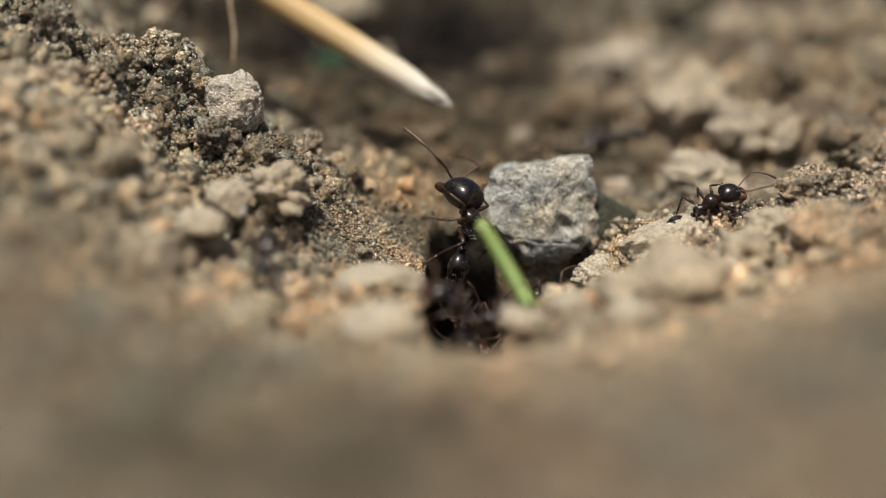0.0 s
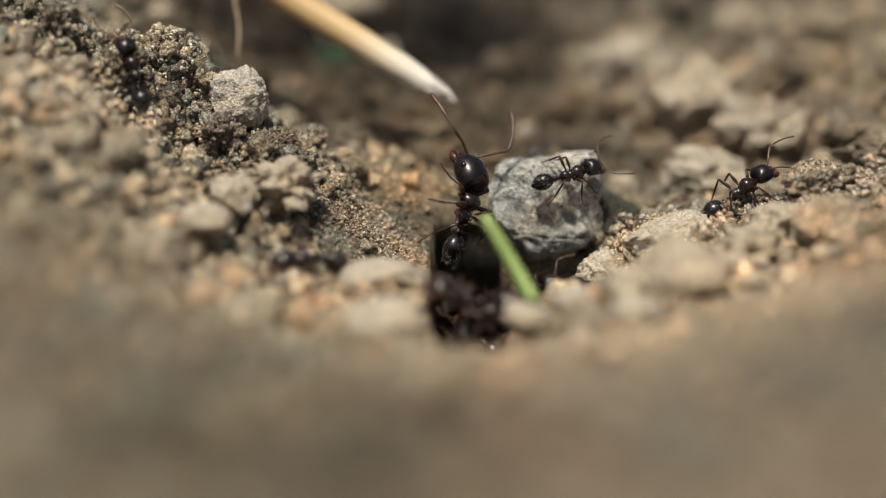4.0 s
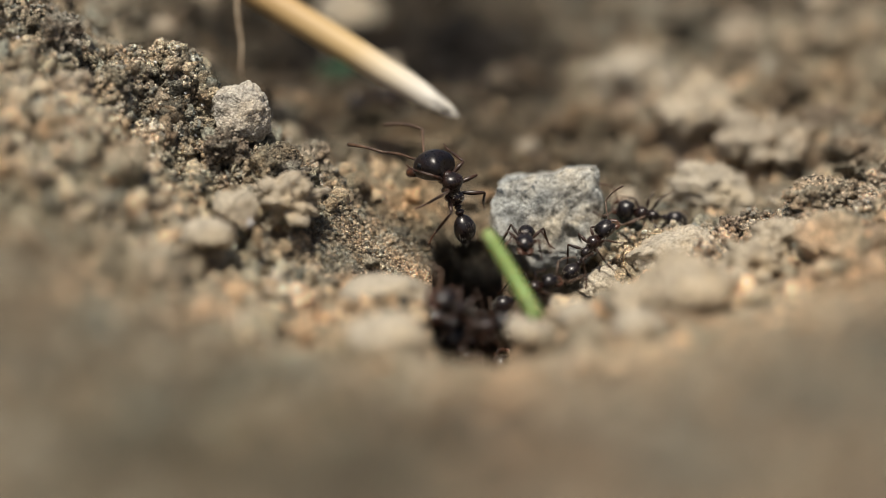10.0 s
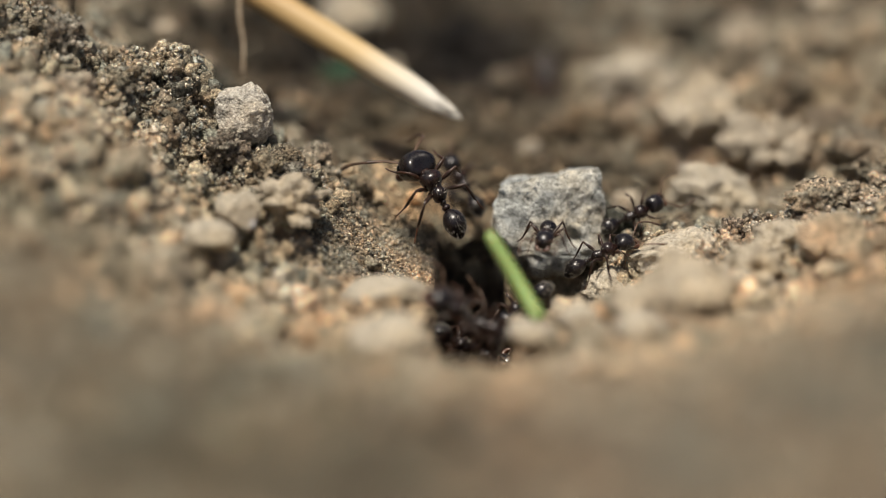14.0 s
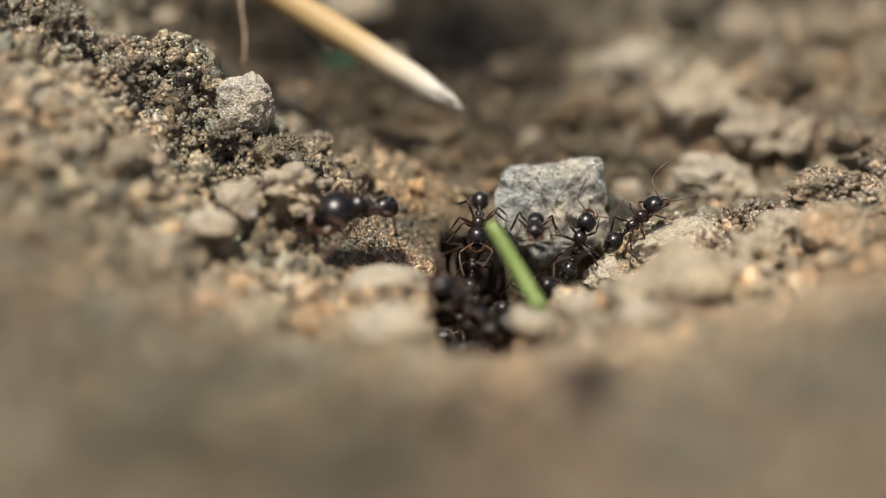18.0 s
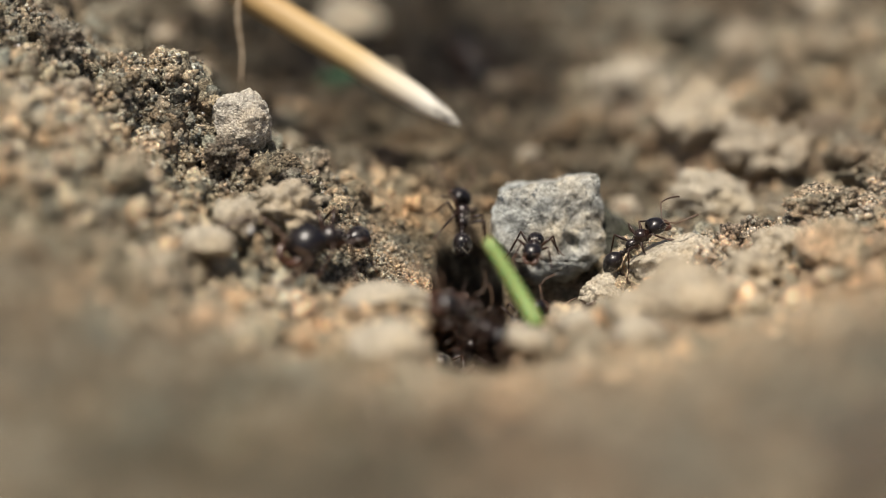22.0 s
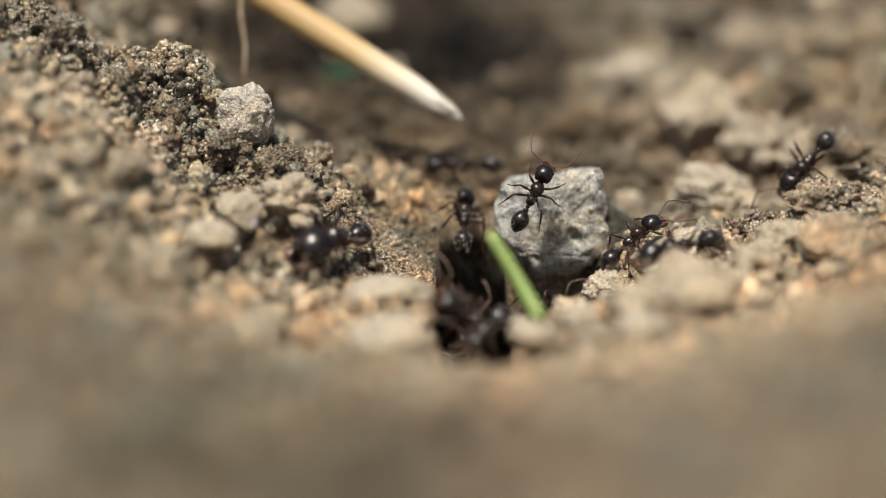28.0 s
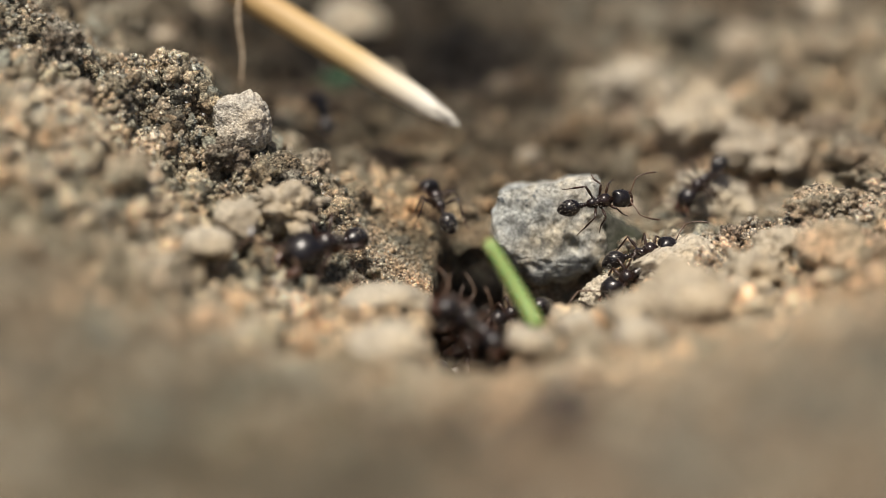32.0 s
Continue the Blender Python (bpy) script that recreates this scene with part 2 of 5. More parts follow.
# the shade under the straw is put into this leaf's green
n = Nodes("shaded_leaf")
n.put(Base_Color=n.ramp(n.noise(0.8), [(0.3, (0.014, 0.04, 0.018)), (0.7, (0.028, 0.065, 0.03))]), Roughness=0.5)
SHADED_LEAF = n.mat
STRAW = straw_material()
BLADE = blade_material()
n = Nodes("root_fibre")
n.put(Base_Color=n.ramp(n.noise(0.6), [(0.3, (0.3, 0.22, 0.14)), (0.7, (0.55, 0.45, 0.32))]), Roughness=0.6)
FIBRE = n.mat
# white base colour stands in for the sparkle of these grains
n = Nodes("quartz")
n.put(Base_Color=n.ramp(n.noise(0.3), [(0.3, (0.75, 0.72, 0.68)), (0.7, (0.9, 0.9, 0.9))]), Roughness=0.15, Transmission_Weight=0.12, IOR=1.5)
GLINT_QUARTZ = n.mat


# ---- making meshes ----
def part(name, bm, material, parent=None, label="", smooth=True):
    """Links a bmesh as one mesh object, under parent if one is given."""
    data = bpy.data.meshes.new(name)
    bm.to_mesh(data)
    bm.free()
    data.materials.append(material)
    if smooth:
        data.polygons.foreach_set("use_smooth", [True] * len(data.polygons))
    ob = new(name, data)
    ob.parent = parent
    return tagged(ob, label)


def tube(bm, points, radii, sides=8):
    """A round tapered tube through points, closed at its ends."""
    points = [Vector(p) for p in points]
    rings = []
    for i, p in enumerate(points):
        way = (points[min(i + 1, len(points) - 1)] - points[max(i - 1, 0)]).normalized()
        side = way.cross(Vector((0.13, 0.31, 0.94))).normalized()
        over = side.cross(way)
        rings.append([bm.verts.new(p + radii[i] * (math.cos(a) * side + math.sin(a) * over)) for a in (math.tau * k / sides for k in range(sides))])
    for a, b in zip(rings, rings[1:]):
        for k in range(sides):
            bm.faces.new((a[k], a[(k + 1) % sides], b[(k + 1) % sides], b[k]))
    bm.faces.new(rings[0][::-1])
    bm.faces.new(rings[-1])


def lathe(bm, profile, width=1.0, height=1.0, sides=18, bend=0.0):
    """A body of rings along x: profile rows are x and radius; bend lowers the far ends."""
    rows = []
    for x, r in profile:
        rows.append([bm.verts.new((x, width * r * math.cos(a), height * r * math.sin(a) - bend * x * x)) for a in (math.tau * k / sides for k in range(sides))])
    for a, b in zip(rows, rows[1:]):
        for k in range(sides):
            bm.faces.new((a[k], a[(k + 1) % sides], b[(k + 1) % sides], b[k]))
    bm.faces.new(rows[0][::-1])
    bm.faces.new(rows[-1])


def egg(length, radius, fore=0.0, steps=12):
    """Profile of an egg from -length/2 to length/2; fore > 0 fattens the front."""
    rows = []
    for i in range(steps + 1):
        a = math.pi * (0.03 + 0.94 * i / steps)
        rows.append((-0.5 * length * math.cos(a), radius * math.sin(a) * (1 - fore * math.cos(a))))
    return rows


def scaled(bm, k=MM):
    bmesh.ops.scale(bm, vec=(k, k, k), verts=bm.verts)
    bmesh.ops.recalc_face_normals(bm, faces=bm.faces)
    return bm


# ---- ground: a shallow bowl round the nest mouth, with a bank on one side ----
BOWL = [-1.278, 0.482, 4.521, -0.196, -0.239, -2.027, -1.499, 1.389, 1.255, 3.948, 0.409, -1.486, -2.005, -2.487, 3.077]
# mounds and hollows: x, y, reach in x and y, height
MOUNDS = [(-27, 4, 12, 11, 5.4), (-12, 2, 6, 7, 3.55), (4, -3, 9, 9, -2.0), (-25, -9, 6, 6, 4.9), (-20, 6.2, 4.5, 4, 5.3), (-14, 1, 4, 5, -0.17),
          (-8, 10, 8, 6, 2.1), (16, 0, 5, 4, 0.83), (27, 1, 7, 5, 1.34), (-14.5, 6, 3.5, 3.5, -0.2), (25, 13, 9, 7, -1.47), (14, -10, 8, 5, 1.26), (12.5, -3.5, 3.5, 3, -1.2), (7.6, -5.5, 3.0, 5.0, -1.7), (-27, -35, 16, 13, 4.4), (0, -42, 15, 11, 2.2), (27, -37, 15, 13, 3.2)]


def step(a, b, x):
    s = np.clip((x - a) / (b - a), 0, 1)
    return s * s * (3 - 2 * s)


def ground_height(x, y):
    """Height of the soil in mm, without its small lumps."""
    cx, cy = np.clip(x, -40, 40), np.clip(y, -66, 48)
    u, v = cx / 30, cy / 40
    powers = [(i, j) for i in range(5) for j in range(5) if i + j <= 4]
    h = sum(k * u ** i * v ** j for k, (i, j) in zip(BOWL, powers))
    for mx, my, rx, ry, rise in MOUNDS:
        h = h + rise * np.exp(-((x - mx) / rx) ** 2 - ((y - my) / ry) ** 2)
    h = h - 1.6 * np.exp(-((x - 2.0) / 4) ** 4 - ((y + 18) / 5) ** 4)
    far = step(50, 130, np.sqrt(x * x + (y + 10) ** 2))
    h = np.clip(h, -8, 26) * (1 - far) + 12 * far
    pit = np.abs((x - 2.3) / 2.9) ** 4 + np.abs((y + 5.5) / 13.8) ** 4
    slot = np.abs((x - 8.0) / 4.7) ** 4 + np.abs((y + 0.4) / 4.6) ** 4
    return h - 1.8 * (1 - step(0.8, 1.2, pit)) - 8 * (1 - step(0.4, 1.4, slot)) * step(0.7, 1.4, pit)
# ---- end of ground height ----


def lumps(x, y):
    """Small relief of the soil in mm."""
    p = Vector((x, y, 0))
    loose = max(step(-8, -12, x), step(12, 17, y) * 0.8, step(20, 24, x) * step(-4, 0, y))
    gaps = 7.0 * loose * max(0.0, noise.fractal(p * 0.45 + Vector((2, 9, 4)), 0.9, 2.0, 3) - 0.08)
    return -gaps + 1.3 * noise.fractal(p * 0.13, 1.0, 2.0, 3) + 0.6 * noise.fractal(p * 0.5 + Vector((7, 3, 0)), 0.8, 2.0, 5) + 0.8 * (0.45 - noise.voronoi(p * 0.55)[0][0])


def spread(low, high, pitch):
    """Grid lines: even between low and high, then wider and wider out to the horizon."""
    inner = list(np.arange(low, high + pitch, pitch))
    reach, gap, outer = 0.0, pitch, []
    while reach < 400000:
        gap *= 1.3
        reach += gap
        outer.append(reach)
    return np.array([low - r for r in outer[::-1]] + inner + [inner[-1] + r for r in outer])


GRID = {}


def build_ground():
    xs, ys = spread(-46, 46, 0.32), spread(-75, 62, 0.32)
    gx, gy = np.meshgrid(xs, ys)
    gz = ground_height(gx, gy)
    near = (np.abs(gx) < 150) & (np.abs(gy) < 150)
    for i, j in zip(*np.nonzero(near)):
        gz[i, j] += lumps(gx[i, j], gy[i, j])
    verts = np.stack([gx, gy, gz], -1).reshape(-1, 3) * MM
    GRID.update(xs=xs, ys=ys, zs=gz)
    w = len(xs)
    a = (np.arange(len(ys) - 1)[:, None] * w + np.arange(w - 1)[None, :]).reshape(-1)
    faces = np.stack([a, a + 1, a + w + 1, a + w], -1)
    middle = verts[faces].mean(1) / MM
    faces = faces[np.abs((middle[:, 0] - 2.3) / 2.9) ** 4 + np.abs((middle[:, 1] + 5.5) / 13.8) ** 4 > 0.9]
    data = bpy.data.meshes.new("ground")
    data.from_pydata(verts.tolist(), [], faces.tolist())
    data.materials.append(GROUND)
    data.polygons.foreach_set("use_smooth", [True] * len(data.polygons))
    return tagged(new("ground", data), "bare dry brown soil sunk round the nest mouth", "ground", kind="structure")


build_ground()


def tops(x, y):
    """Ground level with its lumps, in mm, for arrays of places."""
    xs, ys, zs = GRID["xs"], GRID["ys"], GRID["zs"]
    i = np.clip(np.searchsorted(xs, x) - 1, 0, len(xs) - 2)
    j = np.clip(np.searchsorted(ys, y) - 1, 0, len(ys) - 2)
    u, v = (x - xs[i]) / (xs[i + 1] - xs[i]), (y - ys[j]) / (ys[j + 1] - ys[j])
    return (zs[j, i] * (1 - u) + zs[j, i + 1] * u) * (1 - v) + (zs[j + 1, i] * (1 - u) + zs[j + 1, i + 1] * u) * v


def top(x, y):
    return float(tops(np.array([x]), np.array([y]))[0])


def nest_shaft():
    """The nest's entrance chamber: it opens out below the mouth and runs back under the big stone."""
    bm = bmesh.new()
    sides, rings = 40, []
    shape = [(None, -5.5, 2.9 * 0.99, 13.8 * 0.99), (-7.0, -5.5, 3.3, 14.2), (-11.0, -4.0, 5.5, 15.5), (-16.0, -1.0, 8.0, 17.0), (-24.0, 1.0, 8.5, 17.0), (-31.0, 2.0, 5.0, 10.0), (-33.0, 2.0, 1.0, 2.0)]
    for z, cy, rx, ry in shape:
        ring = []
        for k in range(sides):
            c, s = math.cos(math.tau * k / sides), math.sin(math.tau * k / sides)
            x = 2.3 + rx * math.copysign(abs(c) ** 0.5, c)
            y = cy + ry * math.copysign(abs(s) ** 0.5, s)
            level = top(x, y) - 0.05 if z is None else z + 0.9 * noise.noise(Vector((x, y, z)) * 0.4)
            ring.append(bm.verts.new((x, y, level)))
        rings.append(ring)
    for a, b in zip(rings, rings[1:]):
        for k in range(sides):
            bm.faces.new((a[k], b[k], b[(k + 1) % sides], a[(k + 1) % sides]))
    bm.faces.new(rings[-1])
    return tagged(part("nest_shaft", scaled(bm), GROUND), "dark earth shaft under the nest mouth", "nest", kind="structure")


nest_shaft()


# ---- stones and clods ----
def lump_mesh(seed, size, rough=0.18, detail=3, facets=0, berry=0.0):
    """A weathered lump: a sphere, cut by random planes if facets are asked for, then roughened."""
    bm = bmesh.new()
    bmesh.ops.create_icosphere(bm, subdivisions=detail, radius=1.0)
    rng = random.Random(seed)
    planes = [(Vector((rng.gauss(0, 1), rng.gauss(0, 1), rng.gauss(0, 1))).normalized(), rng.uniform(0.5, 0.78)) for _ in range(facets + 5 if facets > 5 else facets)]
    shift = Vector((seed * 3.7, seed * 1.3, 5))
    for v in bm.verts:
        p = v.co.copy()
        for way, reach in planes:
            over = p.dot(way) - reach
            if over > 0:
                p -= way * over * 0.92
        k = 1 + rough * noise.fractal(v.co * 1.3 + shift, 0.9, 2.0, 3) + 0.45 * rough * noise.fractal(v.co * 5 + shift, 0.8, 2.0, 3)
        if berry:
            k += berry * (0.5 - noise.voronoi(v.co * 2.3 + shift)[0][0])
        p *= k
        v.co = (p.x * size[0], p.y * size[1], p.z * size[2])
    return scaled(bm)


def lump(name, x, y, z, size, seed, material, label, category="stone", turn=0, rough=0.18, detail=4, facets=5, group=""):
    ob = part(name, lump_mesh(seed, size, rough, detail, facets, 0.7 if rough > 0.35 else 0.0), material)
    ob.matrix_world = pose(x * MM, y * MM, z * MM, 0, 0, turn)
    if category == "clod" and size[0] > 1.2:
        rng = random.Random(seed + 900)
        for _ in range(7):
            a, s = rng.uniform(0, math.tau), rng.uniform(0.1, 0.9)
            r = rng.uniform(0.16, 0.34)
            crumb = part("crumb", lump_mesh(seed * 10 + _, (r, r * 0.9, r * 0.75), 0.4, 2, 2, 0.5), material, ob)
            c = math.sqrt(1 - s * s)
            crumb.location = (size[0] * 0.93 * c * math.cos(a) * MM, size[1] * 0.93 * c * math.sin(a) * MM, size[2] * 0.93 * s * MM)
    return tagged(ob, label, category, group)


lump("pebble", -15.0, 4.00, 9.2, (2.12, 2.1, 2.35), 1, GREY, "rounded grey-tan pebble lodged on the soil bank", "stone", 0, 0.20, 5, 2)
lump("soil_clod", -11.35, -3.08, 4.63, (2.61, 2.07, 1.71), 2, SANDY, "crumbly tan soil clod beside the quartz pebble", "clod", 0, 0.40, 5, 3)
lump("pebble", -14.58, -5.52, 4.94, (1.92, 1.79, 1.77), 3, WHITE, "orange-tan pebble with a bright quartz glint", "stone", 0, 0.12, 5, 7)
lump("pebble", -16.63, -9.70, 4.26, (2.03, 1.62, 1.36), 4, PALE, "smooth pale pebble half sunk in soil", "stone", 0, 0.12, 4, 4)
lump("soil_clod", -19.42, -16.50, 4.39, (2.68, 2.15, 1.80), 5, CLOD, "large buff soil clod on the bank foot", "clod", 0, 0.30, 4, 4)
lump("pebble", -3.83, -9.70, -0.20, (3.45, 2.27, 1.32), 6, PALE, "flat pale pebble at the edge of the nest mouth", "stone", 0, 0.12, 4, 4)
lump("pebble", -3.16, -19.70, 0.78, (3.16, 2.23, 1.37), 7, PALE, "smooth pale pebble in front of the nest mouth", "stone", 0, 0.12, 4, 4)
lump("pebble", 6.09, -17.38, -0.12, (1.62, 1.54, 1.56), 8, PALE, "rounded pale pebble at the foot of the grass blade", "stone", 0, 0.12, 4, 4)
lump("rock", 17.81, -1.10, -0.10, (3.38, 2.52, 1.92), 9, WHITE, "pale sandy rock on the ridge beside the nest", "stone", 0, 0.24, 5, 1)
lump("rock", 12.95, -1.3, -3.35, (2.45, 2.16, 1.88), 10, WHITE, "pale gritty ledge rock beside the nest mouth", "stone", 0, 0.30, 5, 2)
lump("soil_clod", 16.36, -13.10, 1.1, (3.9, 3.4, 3.0), 11, SANDY, "pale tan soil lump in front of the ridge rock", "clod", 0, 0.30, 4, 3)
lump("soil_clod", 13.27, -14.99, 0.88, (2.30, 1.83, 1.45), 12, SANDY, "small tan lump of soil on the near slope", "clod", 0, 0.40, 4, 3)
lump("soil_clod", 22.19, -7.60, 1.0, (2.6, 2.3, 2.0), 13, SANDY, "tan lump of soil under the ridge", "clod", 0, 0.40, 4, 3)
lump("rock", 13.61, 6.43, -1.35, (2.72, 2.66, 2.88), 14, SHADED_ROCK, "greenish rounded rock behind the grey stone, coloured dark for its shadow", "stone", 0, 0.20, 4, 4)
lump("pebble", 13.78, -18.66, 0.86, (2.05, 1.67, 1.34), 15, PALE, "small pale pebble in the loose soil", "stone", 0, 0.12, 4, 4)
lump("soil_clod", 28.85, -0.42, 3.71, (2.36, 1.90, 1.60), 16, CLOD, "grey-brown crumbly soil clod on the ridge", "clod", 0, 0.60, 5, 2)
lump("soil_clod", 22.04, 0.29, 1.03, (1.09, 0.94, 0.90), 17, DARK_CLOD, "small dark crumb of soil on the ridge rock", "clod", 0, 0.60, 5, 2)
lump("soil_clod", 25.47, -4.19, 1.6, (2.5, 2.2, 1.75), 18, SANDY, "tan soil clod lying on the ridge", "clod", 0, 0.25, 5, 3)
lump("rock", 21.8, 12.05, -0.2, (3.7, 3.0, 3.2), 19, PALE, "beige blocky rock behind the ridge", "stone", 0, 0.34, 5, 6)
lump("rock", 27.8, 18.6, 1.9, (4.1, 3.4, 4.0), 20, BUFF, "buff rock with an orange stain on the far slope", "stone", 20, 0.42, 5, 6)
lump("rock", 20.9, 23.4, 2.6, (3.5, 3.4, 4.6), 21, SANDY, "pale rounded rock on the far slope", "stone", 40, 0.3, 5, 6)
lump("rock", 16.9, 33.5, 3.4, (3.4, 3.0, 4.0), 22, PALE, "pale grey rock on the far slope", "stone", 0, 0.34, 5, 6)
lump("rock", 26.66, 39.73, 5.66, (2.82, 2.25, 2.13), 23, BUFF, "small buff rock high on the far slope", "stone", 0, 0.34, 5, 8)
lump("soil_clod", 28.49, -8.58, 3.51, (2.69, 2.18, 1.92), 24, CLOD, "brown soil lump on the near side of the ridge", "clod", 0, 0.20, 4, 3)
lump("soil_clod", -12.14, 2.37, 6.24, (1.27, 1.17, 1.12), 25, CLOD, "brown clod under the grey-tan pebble", "clod", 0, 0.30, 4, 4)
lump("soil_clod", -0.90, 22.16, 1.80, (3.26, 2.15, 1.39), 26, CLOD, "brown clod lying behind the nest mouth", "clod", 0, 0.30, 4, 4)
lump("soil_clod", -4.35, 17.34, 1.62, (1.72, 1.44, 1.36), 27, CLOD, "small brown clod behind the nest mouth", "clod", 0, 0.30, 4, 4)
lump("rock", -8.48, 44.77, 6.59, (3.29, 2.38, 1.90), 28, PALE, "pale rock far behind the straw", "stone", 0, 0.14, 4, 5)
lump("soil_clod", 8.85, -27.88, 1.59, (1.75, 1.42, 1.16), 29, DARK_CLOD, "greyish clod on the near slope", "clod", 0, 0.25, 4, 3)
lump("soil_clod", 10.26, -19.47, 0.56, (1.64, 1.39, 1.22), 30, CLOD, "tan clod on the near slope", "clod", 0, 0.25, 4, 3)
lump("pebble", 9.71, -15.32, 0.16, (1.46, 1.29, 1.16), 31, PALE, "small pale pebble beside the ledge rock", "stone", 0, 0.12, 4, 3)
lump("soil_clod", -21.98, -9.30, 9.60, (1.70, 1.49, 1.39), 32, CLOD, "tan crumb of soil on the bank", "clod", 0, 0.35, 4, 3)
lump("soil_clod", -26.70, -2.76, 13.09, (1.53, 1.37, 1.30), 33, DARK_CLOD, "dark crumbly clod high on the bank", "clod", 0, 0.50, 5, 2)
lump("soil_clod", -24.40, 1.71, 12.43, (1.16, 1.08, 1.11), 34, CLOD, "knobbly tan clod on the bank", "clod", 0, 0.60, 5, 2)
lump("soil_clod", -28.44, 3.10, 15.53, (1.57, 1.50, 1.55), 35, DARK_CLOD, "knobbly dark clod near the top of the bank", "clod", 0, 0.60, 5, 2)
lump("soil_clod", -16.26, 0.95, 7.59, (1.35, 1.17, 1.11), 36, DARK_CLOD, "dark gritty clod on the bank", "clod", 0, 0.60, 5, 2)
lump("soil_clod", -13.50, 0.18, 6.06, (1.26, 1.14, 1.11), 37, CLOD, "gritty tan clod on the bank edge", "clod", 0, 0.60, 5, 2)
lump("soil_clod", -11.21, 0.67, 5.31, (1.58, 1.25, 1.03), 38, DARK_CLOD, "gritty bluish-grey clod on the bank edge", "clod", 0, 0.50, 5, 2)
lump("soil_clod", -9.79, 6.46, 5.14, (1.39, 1.23, 1.15), 39, DARK_CLOD, "dark clod in the shade of the bank", "clod", 0, 0.30, 4, 2)
lump("soil_clod", 33.43, 14.03, 3.64, (2.65, 2.19, 1.91), 40, CLOD, "brown clod on the far slope by the buff rock", "clod", 0, 0.30, 4, 3)
lump("soil_clod", 32.10, 22.05, 3.31, (1.75, 1.52, 1.48), 41, DARK_CLOD, "dark stone beside the orange-stained rock", "clod", 0, 0.20, 4, 3)
lump("soil_clod", 33.71, 8.65, 3.50, (2.11, 1.62, 1.30), 42, CLOD, "sandy clod behind the ridge", "clod", 0, 0.40, 4, 3)

lump("soil_clod", 33.2, 37.0, 5.6, (4.6, 2.6, 2.3), 43, CLOD, "long pale ridge of caked soil on the far slope", "clod", 15, 0.42, 4, 3)
lump("soil_clod", 36.4, 28.5, 4.6, (3.1, 2.5, 2.3), 44, CLOD, "caked tan clod high on the far slope", "clod", 40, 0.42, 4, 3)
lump("soil_clod", 29.6, 29.5, 3.6, (2.5, 2.1, 1.9), 45, CLOD, "crumbly pinkish clod above the orange-stained rock", "clod", 70, 0.5, 4, 3)
lump("soil_clod", 21.5, 44.5, 5.8, (3.4, 2.3, 2.0), 46, CLOD, "brown clod far up the slope", "clod", 0, 0.42, 4, 3)
lump("soil_clod", 12.5, 26.0, 1.6, (2.2, 1.8, 1.5), 47, CLOD, "brown clod in the hollow behind the grey stone", "clod", 0, 0.42, 4, 3)
lump("soil_clod", -7.6, 15.5, 2.6, (1.7, 1.4, 1.2), 48, CLOD, "brown crumbly clod at the foot of the bank", "clod", 0, 0.5, 4, 3)


def big_stone():
    """The angular grey stone over the nest mouth."""
    bm = bmesh.new()
    corners = [(-3.4, 0, 3.3), (4.1, 0.2, 4.4), (4.6, -0.8, -2.0), (3.2, -1.6, -2.9), (2.7, -2.0, -2.0), (-2.4, -1.7, -1.7), (-0.9, -1.2, -3.5), (-4.0, -1.0, -0.6), (-4.1, -0.4, 1.6), (0.2, -1.3, 1.2),
               (-3.2, 3.4, 2.5), (3.7, 3.4, 3.5), (4.4, 4.5, -1.0), (-3.8, 5.0, -2.0), (1.5, 5.5, -6.0), (-1.0, 3.0, -7.0)]
    for c in corners:
        bm.verts.new(c)
    made = bmesh.ops.convex_hull(bm, input=bm.verts)
    bmesh.ops.delete(bm, geom=[g for g in made["geom_interior"] if isinstance(g, bmesh.types.BMVert)], context='VERTS')
    bmesh.ops.bevel(bm, geom=bm.edges[:], offset=0.18, segments=2, affect='EDGES')
    bmesh.ops.triangulate(bm, faces=bm.faces[:])
    for _ in range(5):
        long = [e for e in bm.edges if e.calc_length() > 0.32]
        if not long:
            break
        bmesh.ops.subdivide_edges(bm, edges=long, cuts=1)
        bmesh.ops.triangulate(bm, faces=bm.faces[:])
    bm.normal_update()
    push = [(v, v.normal.copy(), 0.34 * noise.fractal(v.co * 0.45, 0.9, 2.0, 3) + 0.1 * noise.fractal(v.co * 1.6, 0.7, 2.0, 5)) for v in bm.verts]
    for v, way, k in push:
        v.co += way * k
        v.co.y += (1.5 + 0.6 * noise.noise(v.co * 1.7)) * math.exp(-((v.co.x - 1.7 + 0.4 * v.co.z) / 0.42) ** 2 - ((v.co.z + 0.7) / 0.6) ** 2)
    ob = part("stone", scaled(bm), MOTTLED)
    ob.matrix_world = pose(8.16 * MM, 4.41 * MM, 0.35 * MM, 0, 0, 0)
    return tagged(ob, "angular grey speckled stone leaning over the nest mouth", "stone")


big_stone()


